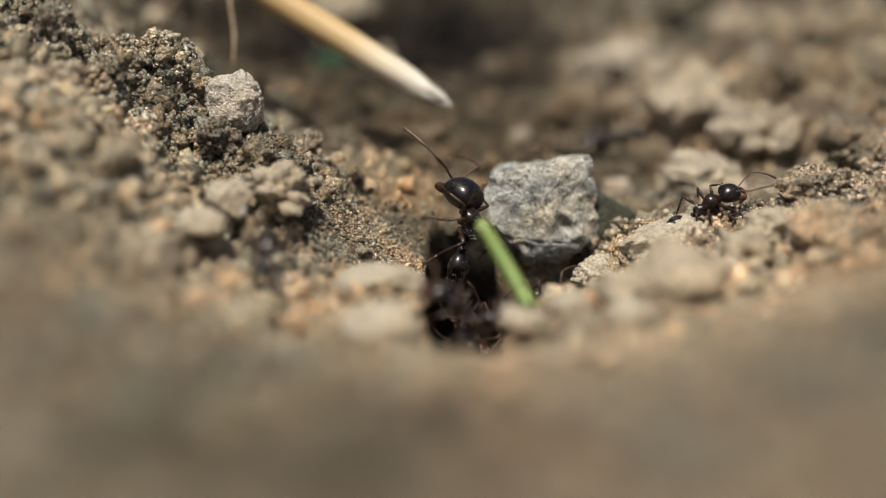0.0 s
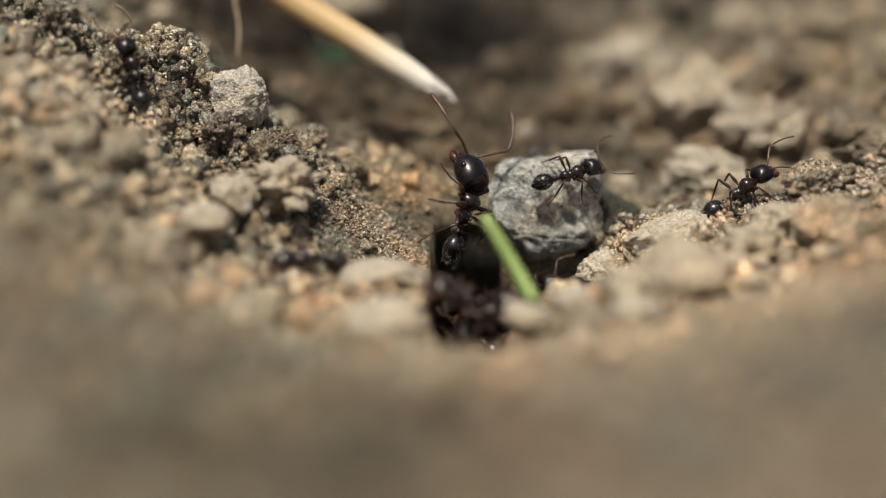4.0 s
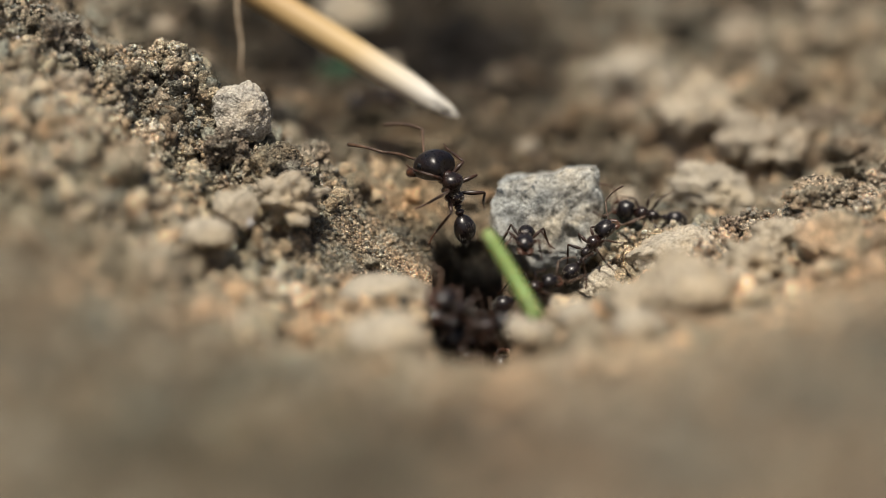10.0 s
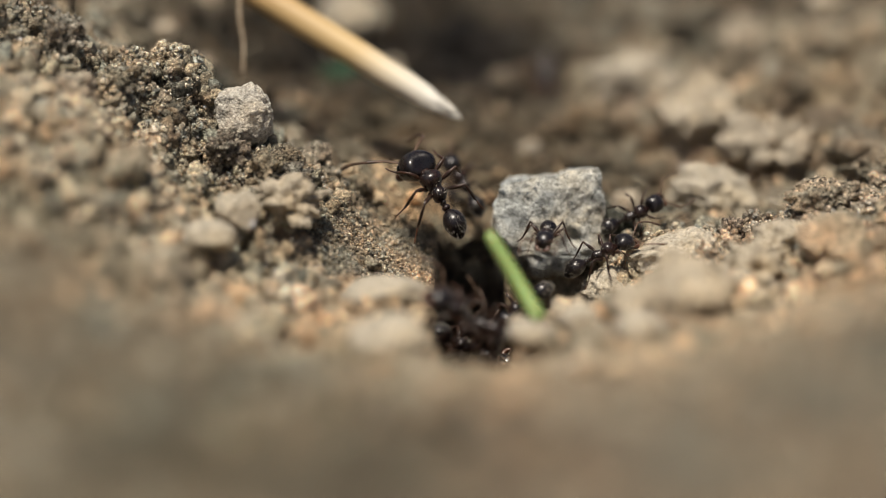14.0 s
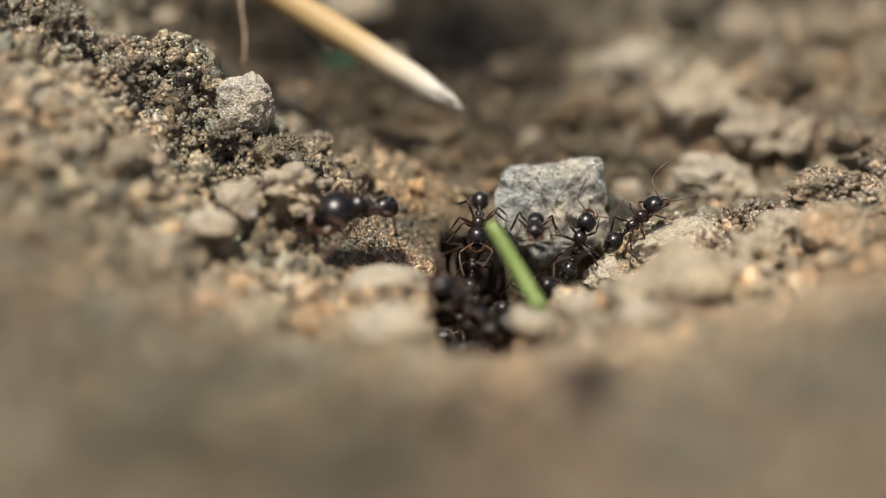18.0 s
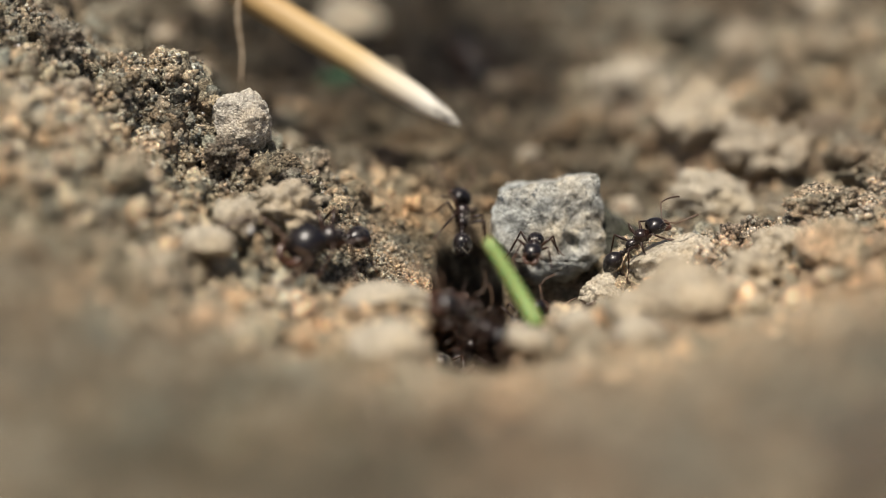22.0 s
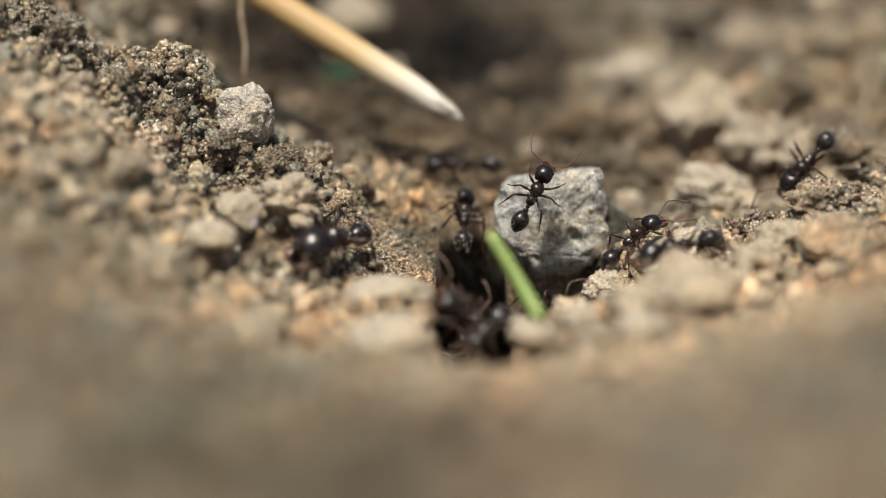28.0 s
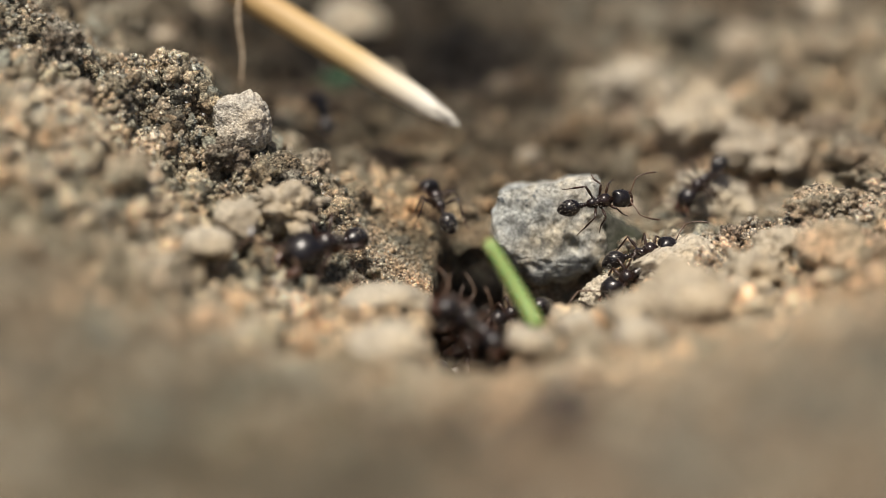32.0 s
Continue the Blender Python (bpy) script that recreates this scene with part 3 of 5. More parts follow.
# ---- plant bits ----
def straw():
    """A broken hollow stalk, bleached and frayed at its tip; x runs from the tip along the stalk."""
    tip, far = Vector((1.43, 11.96, 6.55)), Vector((-21.47, 21.60, 18.41))
    way = far - tip
    length = way.length
    ob = new("straw", None)
    ob.matrix_world = Matrix.Translation(tip * MM) @ way.to_track_quat('X', 'Z').to_matrix().to_4x4()
    tagged(ob, "dry golden straw stalk with a bleached torn tip", "straw")
    bm = bmesh.new()
    xs = [1.6, 2.6, 3.6, 5.0, 7.0, 10.0, 14.0, length * 0.7, length]
    rs = [0.55, 0.8, 0.95, 1.05, 1.12, 1.16, 1.2, 1.22, 1.25]
    tube(bm, [(x, 0.06 * math.sin(x), 0) for x in xs], rs, 20)
    part("stalk", scaled(bm), STRAW, ob)
    for k, (y, z, reach) in enumerate(((-0.3, 0.2, 0.0), (0.25, 0.3, 0.5), (0.1, -0.25, 0.25), (-0.15, -0.05, -0.2), (0.35, -0.1, 0.9))):
        bm = bmesh.new()
        tube(bm, [(3.4, y * 1.6, z * 1.6), (2.0, y * 1.3, z * 1.3), (1.0 + reach * 0.5, y, z), (reach, y * 0.5, z * 0.5 - 0.05)], [0.34, 0.3, 0.22, 0.05], 8)
        part("splinter", scaled(bm), STRAW, ob)


def grass_blade(foot, head, breadth, label, material):
    foot, head = Vector(foot), Vector(head)
    way = head - foot
    bm = bmesh.new()
    n_steps, rows = 10, []
    for i in range(n_steps + 1):
        s = i / n_steps
        half = breadth * (1 - 0.25 * s) * (1 if s < 0.94 else 0.72)
        x, droop = s * way.length, 0.25 * math.sin(s * math.pi)
        rows.append([bm.verts.new((x, y, z + droop)) for y, z in ((-half, 0.1), (0, -0.16), (half, 0.1), (half * 0.9, 0.2), (0, 0.0), (-half * 0.9, 0.2))])
    for a, b in zip(rows, rows[1:]):
        for k in range(6):
            bm.faces.new((a[k], a[(k + 1) % 6], b[(k + 1) % 6], b[k]))
    bm.faces.new(rows[0][::-1])
    bm.faces.new(rows[-1])
    ob = part("grass_blade", scaled(bm), material)
    side = way.cross(Vector((-0.2, -1, 0.35))).normalized()
    turn = Matrix((way.normalized(), side, way.normalized().cross(side))).transposed().to_4x4()
    ob.matrix_world = Matrix.Translation(foot * MM) @ turn
    return tagged(ob, label, "grass")


def root_fibre():
    bm = bmesh.new()
    a, b = Vector((-16.19, 17.10, 17.76)), Vector((-15.74, 14.03, 9.30))
    pts = [a.lerp(b, i / 12) + Vector((0.1 * math.sin(i * 0.9), 0.1 * math.cos(i * 0.7), 0)) for i in range(13)]
    tube(bm, pts, [0.2 - 0.009 * i for i in range(13)], 8)
    tagged(part("root_fibre", scaled(bm), FIBRE), "thin pale dry root hanging over the soil", "root")


straw()
grass_blade((6.87, -13.53, -0.64), (3.30, -9.99, 4.71), 0.64, "short fresh green grass blade rising from the soil", BLADE)
grass_blade((-10.3, 33.2, 3.43), (-6.6, 36.29, 4.2), 1.1, "small seedling leaf under the straw, its green darkened for the shade", SHADED_LEAF)
lump("quartz_grain", *(-13.58, -8.55, 4.88), (0.3, 0.3, 0.28), 77, GLINT_QUARTZ, "bright glassy quartz grain on the buff pebble", "stone", 0, 0.1, 3, 6)
root_fibre()


# ---- ants ----
def hull(bm, rows, sides=20):
    """A closed body of oval rings along x: rows are x, height of the middle, half width, half height."""
    rings = [[bm.verts.new((x, w * math.cos(a), z + h * math.sin(a))) for a in (math.tau * k / sides for k in range(sides))] for x, z, w, h in rows]
    for a, b in zip(rings, rings[1:]):
        for k in range(sides):
            bm.faces.new((a[k], a[(k + 1) % sides], b[(k + 1) % sides], b[k]))
    bm.faces.new(rings[0][::-1])
    bm.faces.new(rings[-1])


def bristles(bm, spots, thick=0.017):
    """Stiff hairs: spots are root and tip."""
    for root, tip in spots:
        root, tip = Vector(root), Vector(tip)
        side = (tip - root).cross(Vector((0.3, 0.2, 0.9))).normalized() * thick
        over = (tip - root).normalized().cross(side)
        ring = [bm.verts.new(root + side * math.cos(a) + over * math.sin(a)) for a in (0, 2.1, 4.2)]
        end = bm.verts.new(tip)
        for i in range(3):
            bm.faces.new((ring[i], ring[(i + 1) % 3], end))


LEGS = {  # name: coxa place, knee, ankle, foot, for the left side
    "front": ((0.55, 0.22, -0.22), (1.0, 1.0, 0.42), (1.5, 1.35, -0.42), (1.95, 1.55, -0.85)),
    "middle": ((0.1, 0.24, -0.25), (0.15, 1.25, 0.7), (-0.1, 1.8, -0.35), (-0.15, 2.25, -0.85)),
    "hind": ((-0.25, 0.22, -0.25), (-0.85, 1.15, 0.85), (-1.6, 1.6, -0.3), (-2.15, 1.9, -0.85)),
}


def build_ant(size=1.0, head_size=1.0, label="", seed=0):
    """An ant, facing x, with its middle at the origin; returns the thing and its moving parts."""
    k = size * MM
    rng = random.Random(seed)
    ant = tagged(new("ant", None), label, "ant", "ants at the nest mouth")
    moving = {"legs": [], "antennae": []}
    stout, long = (1.32, 1.0) if head_size > 1.2 else (1.22, 1.15)

    bm = bmesh.new()
    hull(bm, [(x * long, z * stout, w * stout, h * stout) for x, z, w, h in (
        (-0.84, -0.1, 0.1, 0.1), (-0.8, -0.07, 0.2, 0.2), (-0.7, -0.02, 0.27, 0.28), (-0.52, 0.03, 0.3, 0.31), (-0.34, 0.03, 0.285, 0.28), (-0.16, 0.01, 0.26, 0.24), (-0.06, 0.04, 0.275, 0.27),
        (0.08, 0.1, 0.35, 0.35), (0.26, 0.13, 0.42, 0.4), (0.46, 0.12, 0.44, 0.4), (0.64, 0.07, 0.39, 0.34), (0.78, 0.03, 0.28, 0.25), (0.86, 0.0, 0.19, 0.17), (0.96, 0.0, 0.16, 0.14))])
    mesosoma = part("mesosoma", scaled(bm, k), BROWN, ant)
    bm = bmesh.new()
    hull(bm, [(x * long, z, w, h) for x, z, w, h in ((-1.4, -0.16, 0.08, 0.08), (-1.33, -0.12, 0.19, 0.19), (-1.22, -0.08, 0.24, 0.24), (-1.12, -0.11, 0.19, 0.18), (-1.06, -0.13, 0.11, 0.1), (-1.0, -0.1, 0.15, 0.17), (-0.93, -0.06, 0.18, 0.24), (-0.86, -0.09, 0.14, 0.16), (-0.76, -0.12, 0.08, 0.08))], 14)
    part("petiole", scaled(bm, k), BROWN, ant)
    gk = k * (0.84 if head_size > 1.2 else 0.95)
    bm = bmesh.new()
    hull(bm, [(-0.98, -0.04, 0.05, 0.05), (-0.93, -0.04, 0.16, 0.14), (-0.84, -0.03, 0.28, 0.25), (-0.7, -0.02, 0.4, 0.36), (-0.62, -0.01, 0.46, 0.42), (-0.6, 0.0, 0.485, 0.445), (-0.42, 0.02, 0.58, 0.54), (-0.3, 0.03, 0.62, 0.58),
              (-0.28, 0.03, 0.645, 0.605), (0.0, 0.05, 0.69, 0.65), (0.2, 0.05, 0.68, 0.64), (0.42, 0.03, 0.62, 0.58), (0.62, 0.0, 0.51, 0.46), (0.78, -0.03, 0.36, 0.32), (0.88, -0.05, 0.2, 0.18), (0.92, -0.05, 0.1, 0.09)], 24)
    gaster = part("gaster", scaled(bm, gk), BLACK, ant)
    gaster.matrix_basis = Matrix.Translation((-(0.72 + 1.4 * long) * k, 0, -0.2 * k)) @ pose(0, 0, 0, 0, -14, 0)
    bm = bmesh.new()
    spots = []
    for i in range(80):
        x, a = rng.uniform(-0.85, 0.6), rng.uniform(-0.5, math.pi + 0.5)
        r = 0.68 * math.sqrt(max(0.05, 1 - (x / 0.98) ** 2))
        way = Vector((-0.16 - 0.1 * rng.random(), 0.1 * math.cos(a), 0.1 * math.sin(a))) * rng.uniform(0.8, 1.5)
        root = Vector((x, r * math.cos(a) * 0.98, 0.04 + r * math.sin(a) * 0.93))
        spots.append((root, root + way))
    bristles(bm, spots)
    part("hairs", scaled(bm, gk), HAIR, gaster, "short pale hairs on the gaster")
    bm = bmesh.new()
    spots = []
    for i in range(24):
        x, a = rng.uniform(-0.7, 0.7), rng.uniform(0.4, math.pi - 0.4)
        root = Vector((x, 0.42 * math.cos(a), 0.44 * math.sin(a)))
        spots.append((root, root * 1.0 + Vector((rng.uniform(-0.08, 0.08), 0.12 * math.cos(a), 0.26 * math.sin(a)))))
    bristles(bm, spots)
    part("hairs", scaled(bm, k), HAIR, mesosoma, "sparse pale hairs on the back")

    hk = k * (head_size if head_size > 1.2 else head_size * 0.88)
    bm = bmesh.new()
    hull(bm, [(-0.68, 0.0, 0.12, 0.12), (-0.7, 0.0, 0.3, 0.26), (-0.66, 0.0, 0.47, 0.38), (-0.52, 0.01, 0.6, 0.49), (-0.3, 0.02, 0.665, 0.55), (-0.05, 0.03, 0.68, 0.57), (0.2, 0.02, 0.665, 0.55), (0.42, 0.0, 0.61, 0.48), (0.56, -0.03, 0.53, 0.39), (0.66, -0.06, 0.42, 0.28), (0.71, -0.08, 0.22, 0.16)], 24)
    for v in bm.verts:
        if v.co.x < -0.4:
            v.co.x += 0.13 * max(0.0, 1 - (v.co.y / 0.42) ** 2)
    head = part("head", scaled(bm, hk), BLACK, ant)
    head.matrix_basis = Matrix.Translation((0.9 * long * k + 0.66 * hk, 0, 0.1 * k)) @ pose(0, 0, 0, 0, 22, 0)
    moving["head"], moving["neck"] = head, Vector((0.85 * long * k, 0, 0.08 * k))
    bm = bmesh.new()
    spots = []
    for i in range(26):
        x, a = rng.uniform(-0.5, 0.6), rng.uniform(-0.3, math.pi + 0.3)
        r = math.sqrt(max(0.1, 1 - (x / 0.85) ** 2))
        root = Vector((x, 0.66 * r * math.cos(a), 0.55 * r * math.sin(a)))
        spots.append((root, root * 1.12 + Vector((0.14, 0, 0.02))))
    bristles(bm, spots, 0.01)
    part("hairs", scaled(bm, hk), HAIR, head, "sparse pale hairs on the head")
    for side in (1, -1):
        bm = bmesh.new()
        lathe(bm, egg(0.26, 0.12, 0, 6), 1.0, 0.55, 10)
        eye = part("eye", scaled(bm, hk), EYE, head)
        eye.matrix_basis = Matrix.Translation((0.1 * hk, side * 0.63 * hk, 0.2 * hk)) @ pose(0, 0, 0, 70 * -side, 0, 0)
        bm = bmesh.new()
        tube(bm, [(0.46, side * 0.34, -0.1), (0.64, side * 0.44, -0.12), (0.82, side * 0.42, -0.14), (0.97, side * 0.28, -0.16), (1.04, side * 0.08, -0.17), (1.03, side * -0.02, -0.17)], [0.17, 0.19, 0.18, 0.14, 0.09, 0.02], 10)
        part("mandible", scaled(bm, hk), RUST, head, "rusty red mandible")
        bm = bmesh.new()
        lift = rng.uniform(-0.15, 0.35)
        elbow = Vector((0.72, side * 1.08, 0.34 + lift))
        tube(bm, [Vector((0, 0, 0)), elbow * 0.12, elbow * 0.5 + Vector((0, 0, 0.07)), elbow * 0.9 + Vector((0, 0, 0.02)), elbow], [0.06, 0.046, 0.052, 0.065, 0.05], 8)
        pts, radii = [], []
        for i in range(23):
            u = i / 22
            pts.append(elbow + Vector((1.7 * u, side * (0.34 * u - 0.42 * u * u), (0.2 + lift * 0.4) * u - 0.38 * u * u)))
            radii.append((0.046 + 0.034 * u) * (1.1 if i % 2 else 0.78))
        radii[-1] = 0.015
        tube(bm, pts, radii, 7)
        feeler = part("antenna", scaled(bm, hk), FEELER, head, "thin elbowed antenna with a beaded tip")
        feeler.location = (0.55 * hk, side * 0.2 * hk, 0.3 * hk)
        moving["antennae"].append((feeler, feeler.location.copy(), side))
    for name, (coxa, knee, ankle, foot) in LEGS.items():
        for side in (1, -1):
            c = Vector((coxa[0], coxa[1] * side, coxa[2]))
            a, b, d = (Vector((p[0], p[1] * side, p[2])) - c for p in (knee, ankle, foot))
            bm = bmesh.new()
            tube(bm, [(0, 0, 0.05), a * 0.14 + Vector((0, 0, -0.1)), a * 0.3, a * 0.6, a], [0.17, 0.16, 0.075, 0.125, 0.07], 8)
            leg = part("leg", scaled(bm, k), LEG, ant)
            leg.location = c * k
            bm = bmesh.new()
            tube(bm, [a, a.lerp(b, 0.3), a.lerp(b, 0.8), b], [0.05, 0.075, 0.08, 0.055], 7)
            part("tibia", scaled(bm, k), LEG, leg)
            bm = bmesh.new()
            tube(bm, [b, b.lerp(d, 0.32) - Vector((0, 0, 0.05)), b.lerp(d, 0.36) - Vector((0, 0, 0.06)), b.lerp(d, 0.66) - Vector((0, 0, 0.07)), b.lerp(d, 0.7) - Vector((0, 0, 0.06)), d, d + (d - b) * 0.08], [0.046, 0.036, 0.045, 0.032, 0.042, 0.034, 0.012], 6)
            part("tarsus", scaled(bm, k), RUST, leg)
            moving["legs"].append((leg, leg.location.copy(), name, side))
    return ant, moving


def aim(x, y, z, fx, fy, fz, ux, uy, uz):
    """A pose in mm that faces along f with its back towards u."""
    f = Vector((fx, fy, fz)).normalized()
    side = Vector((ux, uy, uz)).cross(f).normalized()
    m = Matrix((f, side, f.cross(side))).transposed().to_4x4()
    return Matrix.Translation((x * MM, y * MM, z * MM)) @ m


# Ants: size, head size, label, then rows of seconds, place, way ahead and way of the back.
ANTS = []
ANTS.append((*build_ant(1.52, 1.36, "large dark major ant with a broad glossy head", 1), [(0, 2.65, -0.28, 0.87, 0.16, 0.34, 0.93, 0.90, -0.75, 0.10), (1, 2.02, 0.08, 2.06, -0.04, 0.34, 0.94, 0.90, -0.75, 0.10), (2, 2.27, 0.21, 2.65, 0.03, 0.34, 0.94, 0.90, -0.75, 0.10), (3, 1.87, 0.23, 1.73, 0.16, 0.34, 0.93, 0.90, -0.75, 0.10), (3.5, 2.24, 0.26, 1.69, 0.23, 0.33, 0.92, 0.90, -0.75, 0.10), (5.5, 1.42, 0.37, 1.47, 0.14, 0.34, 0.93, 0.90, -0.75, 0.10), (6, 1.20, 0.25, 0.92, 0.04, 0.34, 0.94, 0.90, -0.75, 0.10), (7, 1.27, -0.87, 1.33, -0.13, 0.15, 0.98, 0.90, -0.75, 0.10), (8, 1.10, 0.13, 2.22, -0.12, 0.34, 0.93, 0.90, -0.75, 0.10), (9, 1.01, 0.90, 4.01, -0.36, 0.13, 0.92, 0.90, -0.75, 0.10), (10, 1.00, 1.04, 4.15, -0.34, 0.15, 0.93, 0.90, -0.75, 0.10), (11, 0.97, 1.37, 3.87, -0.21, 0.16, 0.97, 0.90, -0.75, 0.10), (12, 1.09, 1.99, 3.67, -0.04, 0.34, 0.94, 0.90, -0.75, 0.10), (13, 0.43, 2.58, 2.91, -0.17, 0.49, 0.85, 0.60, -1.00, 0.10), (14, -0.58, 1.33, 4.41, -0.51, 0.44, 0.73, 0.30, -0.80, 0.60), (14.5, -0.95, 0.63, 4.32, -0.56, 0.28, 0.78, 0.30, -0.60, 0.80), (16.5, -2.08, 0.15, 3.61, -0.92, -0.33, 0.23, 0.10, -0.30, 1.00), (17, -3.89, -2.07, 3.73, -0.42, -0.88, 0.21, 0.20, -0.20, 1.00), (18, -6.10, -3.66, 3.65, -0.63, -0.75, 0.18, 0.30, -0.30, 1.00), (19, -7.57, -4.46, 3.74, -0.71, -0.67, 0.23, 0.30, -0.30, 1.00), (20, -8.33, -4.32, 4.10, -0.76, -0.57, 0.32, 0.30, -0.30, 1.00), (21, -8.22, -4.59, 3.37, -0.74, -0.63, 0.25, 0.30, -0.30, 1.00), (22, -7.92, -4.73, 2.90, -0.63, -0.75, 0.18, 0.30, -0.30, 1.00), (23, -7.60, -4.83, 2.53, -0.52, -0.85, 0.05, 0.30, -0.30, 1.00), (25, -7.66, -4.82, 2.52, -0.56, -0.83, 0.05, 0.30, -0.30, 1.00), (28, -7.86, -4.84, 2.47, -0.56, -0.82, 0.12, 0.30, -0.30, 1.00), (29, -8.13, -4.91, 2.27, -0.60, -0.79, 0.13, 0.30, -0.30, 1.00), (30, -8.20, -4.82, 2.50, -0.62, -0.78, 0.11, 0.30, -0.30, 1.00), (31, -8.10, -4.92, 2.25, -0.61, -0.79, 0.09, 0.30, -0.30, 1.00), (32, -8.22, -4.79, 2.56, -0.65, -0.76, 0.07, 0.30, -0.30, 1.00)], [(0, 45), (1, 50), (2, 60), (3, 30), (5.5, 15), (6, 10), (7, 55), (8, 50), (9, 70), (10, 60), (11, 35), (12, 30), (13, 10), (14, 50), (14.5, 55), (16.5, 20), (18, 10), (32, 10)]))
ANTS.append((*build_ant(1, 1.15, "dark brown worker ant with thin antennae", 2), [(0, 6.01, 2.39, -11.06, 0.10, 0.34, 0.94, 1.00, -0.27, 1.00), (2, 5.47, -1.84, -0.68, 0.14, 0.34, 0.93, 0.00, -1.00, 0.50), (3, 6.71, -0.89, 0.47, 0.67, 0.25, 0.70, 0.00, -1.00, 0.50), (3.5, 8.88, 0.67, 3.30, 0.94, 0.12, 0.33, 0.00, -1.00, 0.50), (4.5, 11.31, 4.06, 3.62, 0.92, 0.38, 0.07, 0.00, -0.40, 1.00), (5.5, 14.29, 4.78, 1.44, -0.69, 0.25, 0.68, 0.00, -1.00, 0.50), (6, 16.06, 4.70, 1.23, -0.98, 0.07, 0.20, 0.00, -1.00, 0.50), (7, 16.04, 4.75, 1.37, -0.98, 0.07, 0.18, 0.00, -1.00, 0.50), (9, 16.10, 4.61, 0.98, -0.99, 0.06, 0.16, 0.00, -1.00, 0.50), (11, 15.83, 4.58, 0.88, -0.99, 0.05, 0.12, 0.00, -1.00, 0.50), (13, 15.41, 4.63, 1.02, -1.00, -0.02, -0.06, 0.00, -1.00, 0.50), (14, 14.93, 4.16, 1.20, 0.91, 0.14, 0.39, 0.00, -1.00, 0.50), (14.5, 14.67, 3.78, 1.62, 0.27, 0.33, 0.91, 0.00, -1.00, 0.50), (16.5, 12.86, 2.34, 3.51, -0.14, 0.34, 0.93, 0.00, -1.00, 0.50), (17, 11.82, 0.42, 3.33, -0.81, -0.25, 0.53, 0.00, -0.60, 1.00), (18, 10.15, -1.49, 0.05, 0.31, 0.26, 0.91, 0.00, -1.00, 0.50), (19, 9.80, -1.91, -0.86, 0.58, 0.28, 0.76, 0.00, -1.00, 0.50), (20, 8.70, -4.35, -3.18, 0.59, 0.28, 0.76, -0.30, 0.09, 1.00), (32, 7.81, 2.99, -9.40, 0.10, 0.34, 0.94, -0.11, -0.67, 1.00)], []))
ANTS.append((*build_ant(1, 1.15, "dark worker ant with a round glossy head", 3), [(0, 5.79, 2.61, -10.44, 0.10, 0.34, 0.94, 1.00, -0.28, 1.00), (5, 5.13, 2.93, -9.58, 0.10, 0.34, 0.94, 1.00, -0.12, 1.00), (5.5, 4.67, -2.20, -1.66, 0.11, 0.34, 0.93, 0.00, -1.00, 0.50), (6, 5.14, -1.39, 0.56, 0.08, 0.34, 0.94, 0.00, -1.00, 0.50), (7, 5.50, -1.16, 1.19, 0.26, 0.33, 0.91, 0.00, -1.00, 0.50), (8, 6.64, -1.55, 1.06, -0.08, -0.99, 0.07, 0.00, -0.25, 1.00), (9, 6.28, -1.56, 1.04, -0.08, -0.99, 0.07, 0.00, -0.25, 1.00), (10, 6.39, -1.54, 1.08, -0.08, -0.99, 0.07, 0.00, -0.25, 1.00), (11, 6.07, -1.24, 1.93, -0.08, -0.99, 0.07, 0.00, -0.25, 1.00), (12, 6.19, -1.50, 1.20, -0.08, -0.99, 0.07, 0.00, -0.25, 1.00), (13, 7.06, -1.83, 0.29, -0.08, -0.99, 0.07, 0.00, -0.25, 1.00), (14, 7.88, -1.38, 1.52, -0.09, -0.99, 0.07, 0.00, -0.25, 1.00), (14.5, 8.52, -1.34, 1.65, -0.09, -0.99, 0.07, 0.00, -0.25, 1.00), (16.5, 6.89, -1.19, 2.06, -0.08, -0.99, 0.07, 0.00, -0.25, 1.00), (17, 7.14, -1.29, 1.77, -0.08, -0.99, 0.07, 0.00, -0.25, 1.00), (18, 6.85, -1.45, 1.35, -0.08, -0.99, 0.07, 0.00, -0.25, 1.00), (19, 7.04, -1.42, 1.42, -0.08, -0.99, 0.07, 0.00, -0.25, 1.00), (20, 6.66, -1.43, 1.39, -0.08, -0.99, 0.07, 0.00, -0.25, 1.00), (21, 6.78, -1.34, 1.63, -0.08, -0.99, 0.07, 0.00, -0.25, 1.00), (22, 7.07, -1.53, 1.11, -0.08, -0.99, 0.07, 0.00, -0.25, 1.00), (23, 4.94, -0.31, 0.60, -0.09, 0.34, 0.94, 0.00, -1.00, 0.50), (24, 4.41, 0.12, 2.39, -0.01, 0.34, 0.94, 0.00, -1.00, 0.50), (25, 6.05, 0.73, 4.04, 0.36, 0.32, 0.87, 0.00, -1.00, 0.50), (25.5, 6.50, 0.87, 4.44, 0.42, 0.31, 0.85, 0.00, -1.00, 0.50), (27.5, 6.58, 0.93, 4.59, 0.14, 0.34, 0.93, 0.00, -1.00, 0.50), (28, 6.90, 0.71, 4.01, 0.48, 0.30, 0.82, 0.00, -1.00, 0.50), (29, 7.90, 0.53, 3.51, 0.83, 0.19, 0.53, 0.00, -1.00, 0.50), (30, 8.14, 0.50, 3.43, 0.93, 0.13, 0.36, 0.00, -1.00, 0.50), (31, 11.94, 0.84, 3.21, 0.98, 0.13, -0.14, 0.00, -1.00, 0.50), (32, 11.98, 1.07, 3.85, 0.96, 0.24, 0.12, 0.00, -1.00, 0.50)], []))
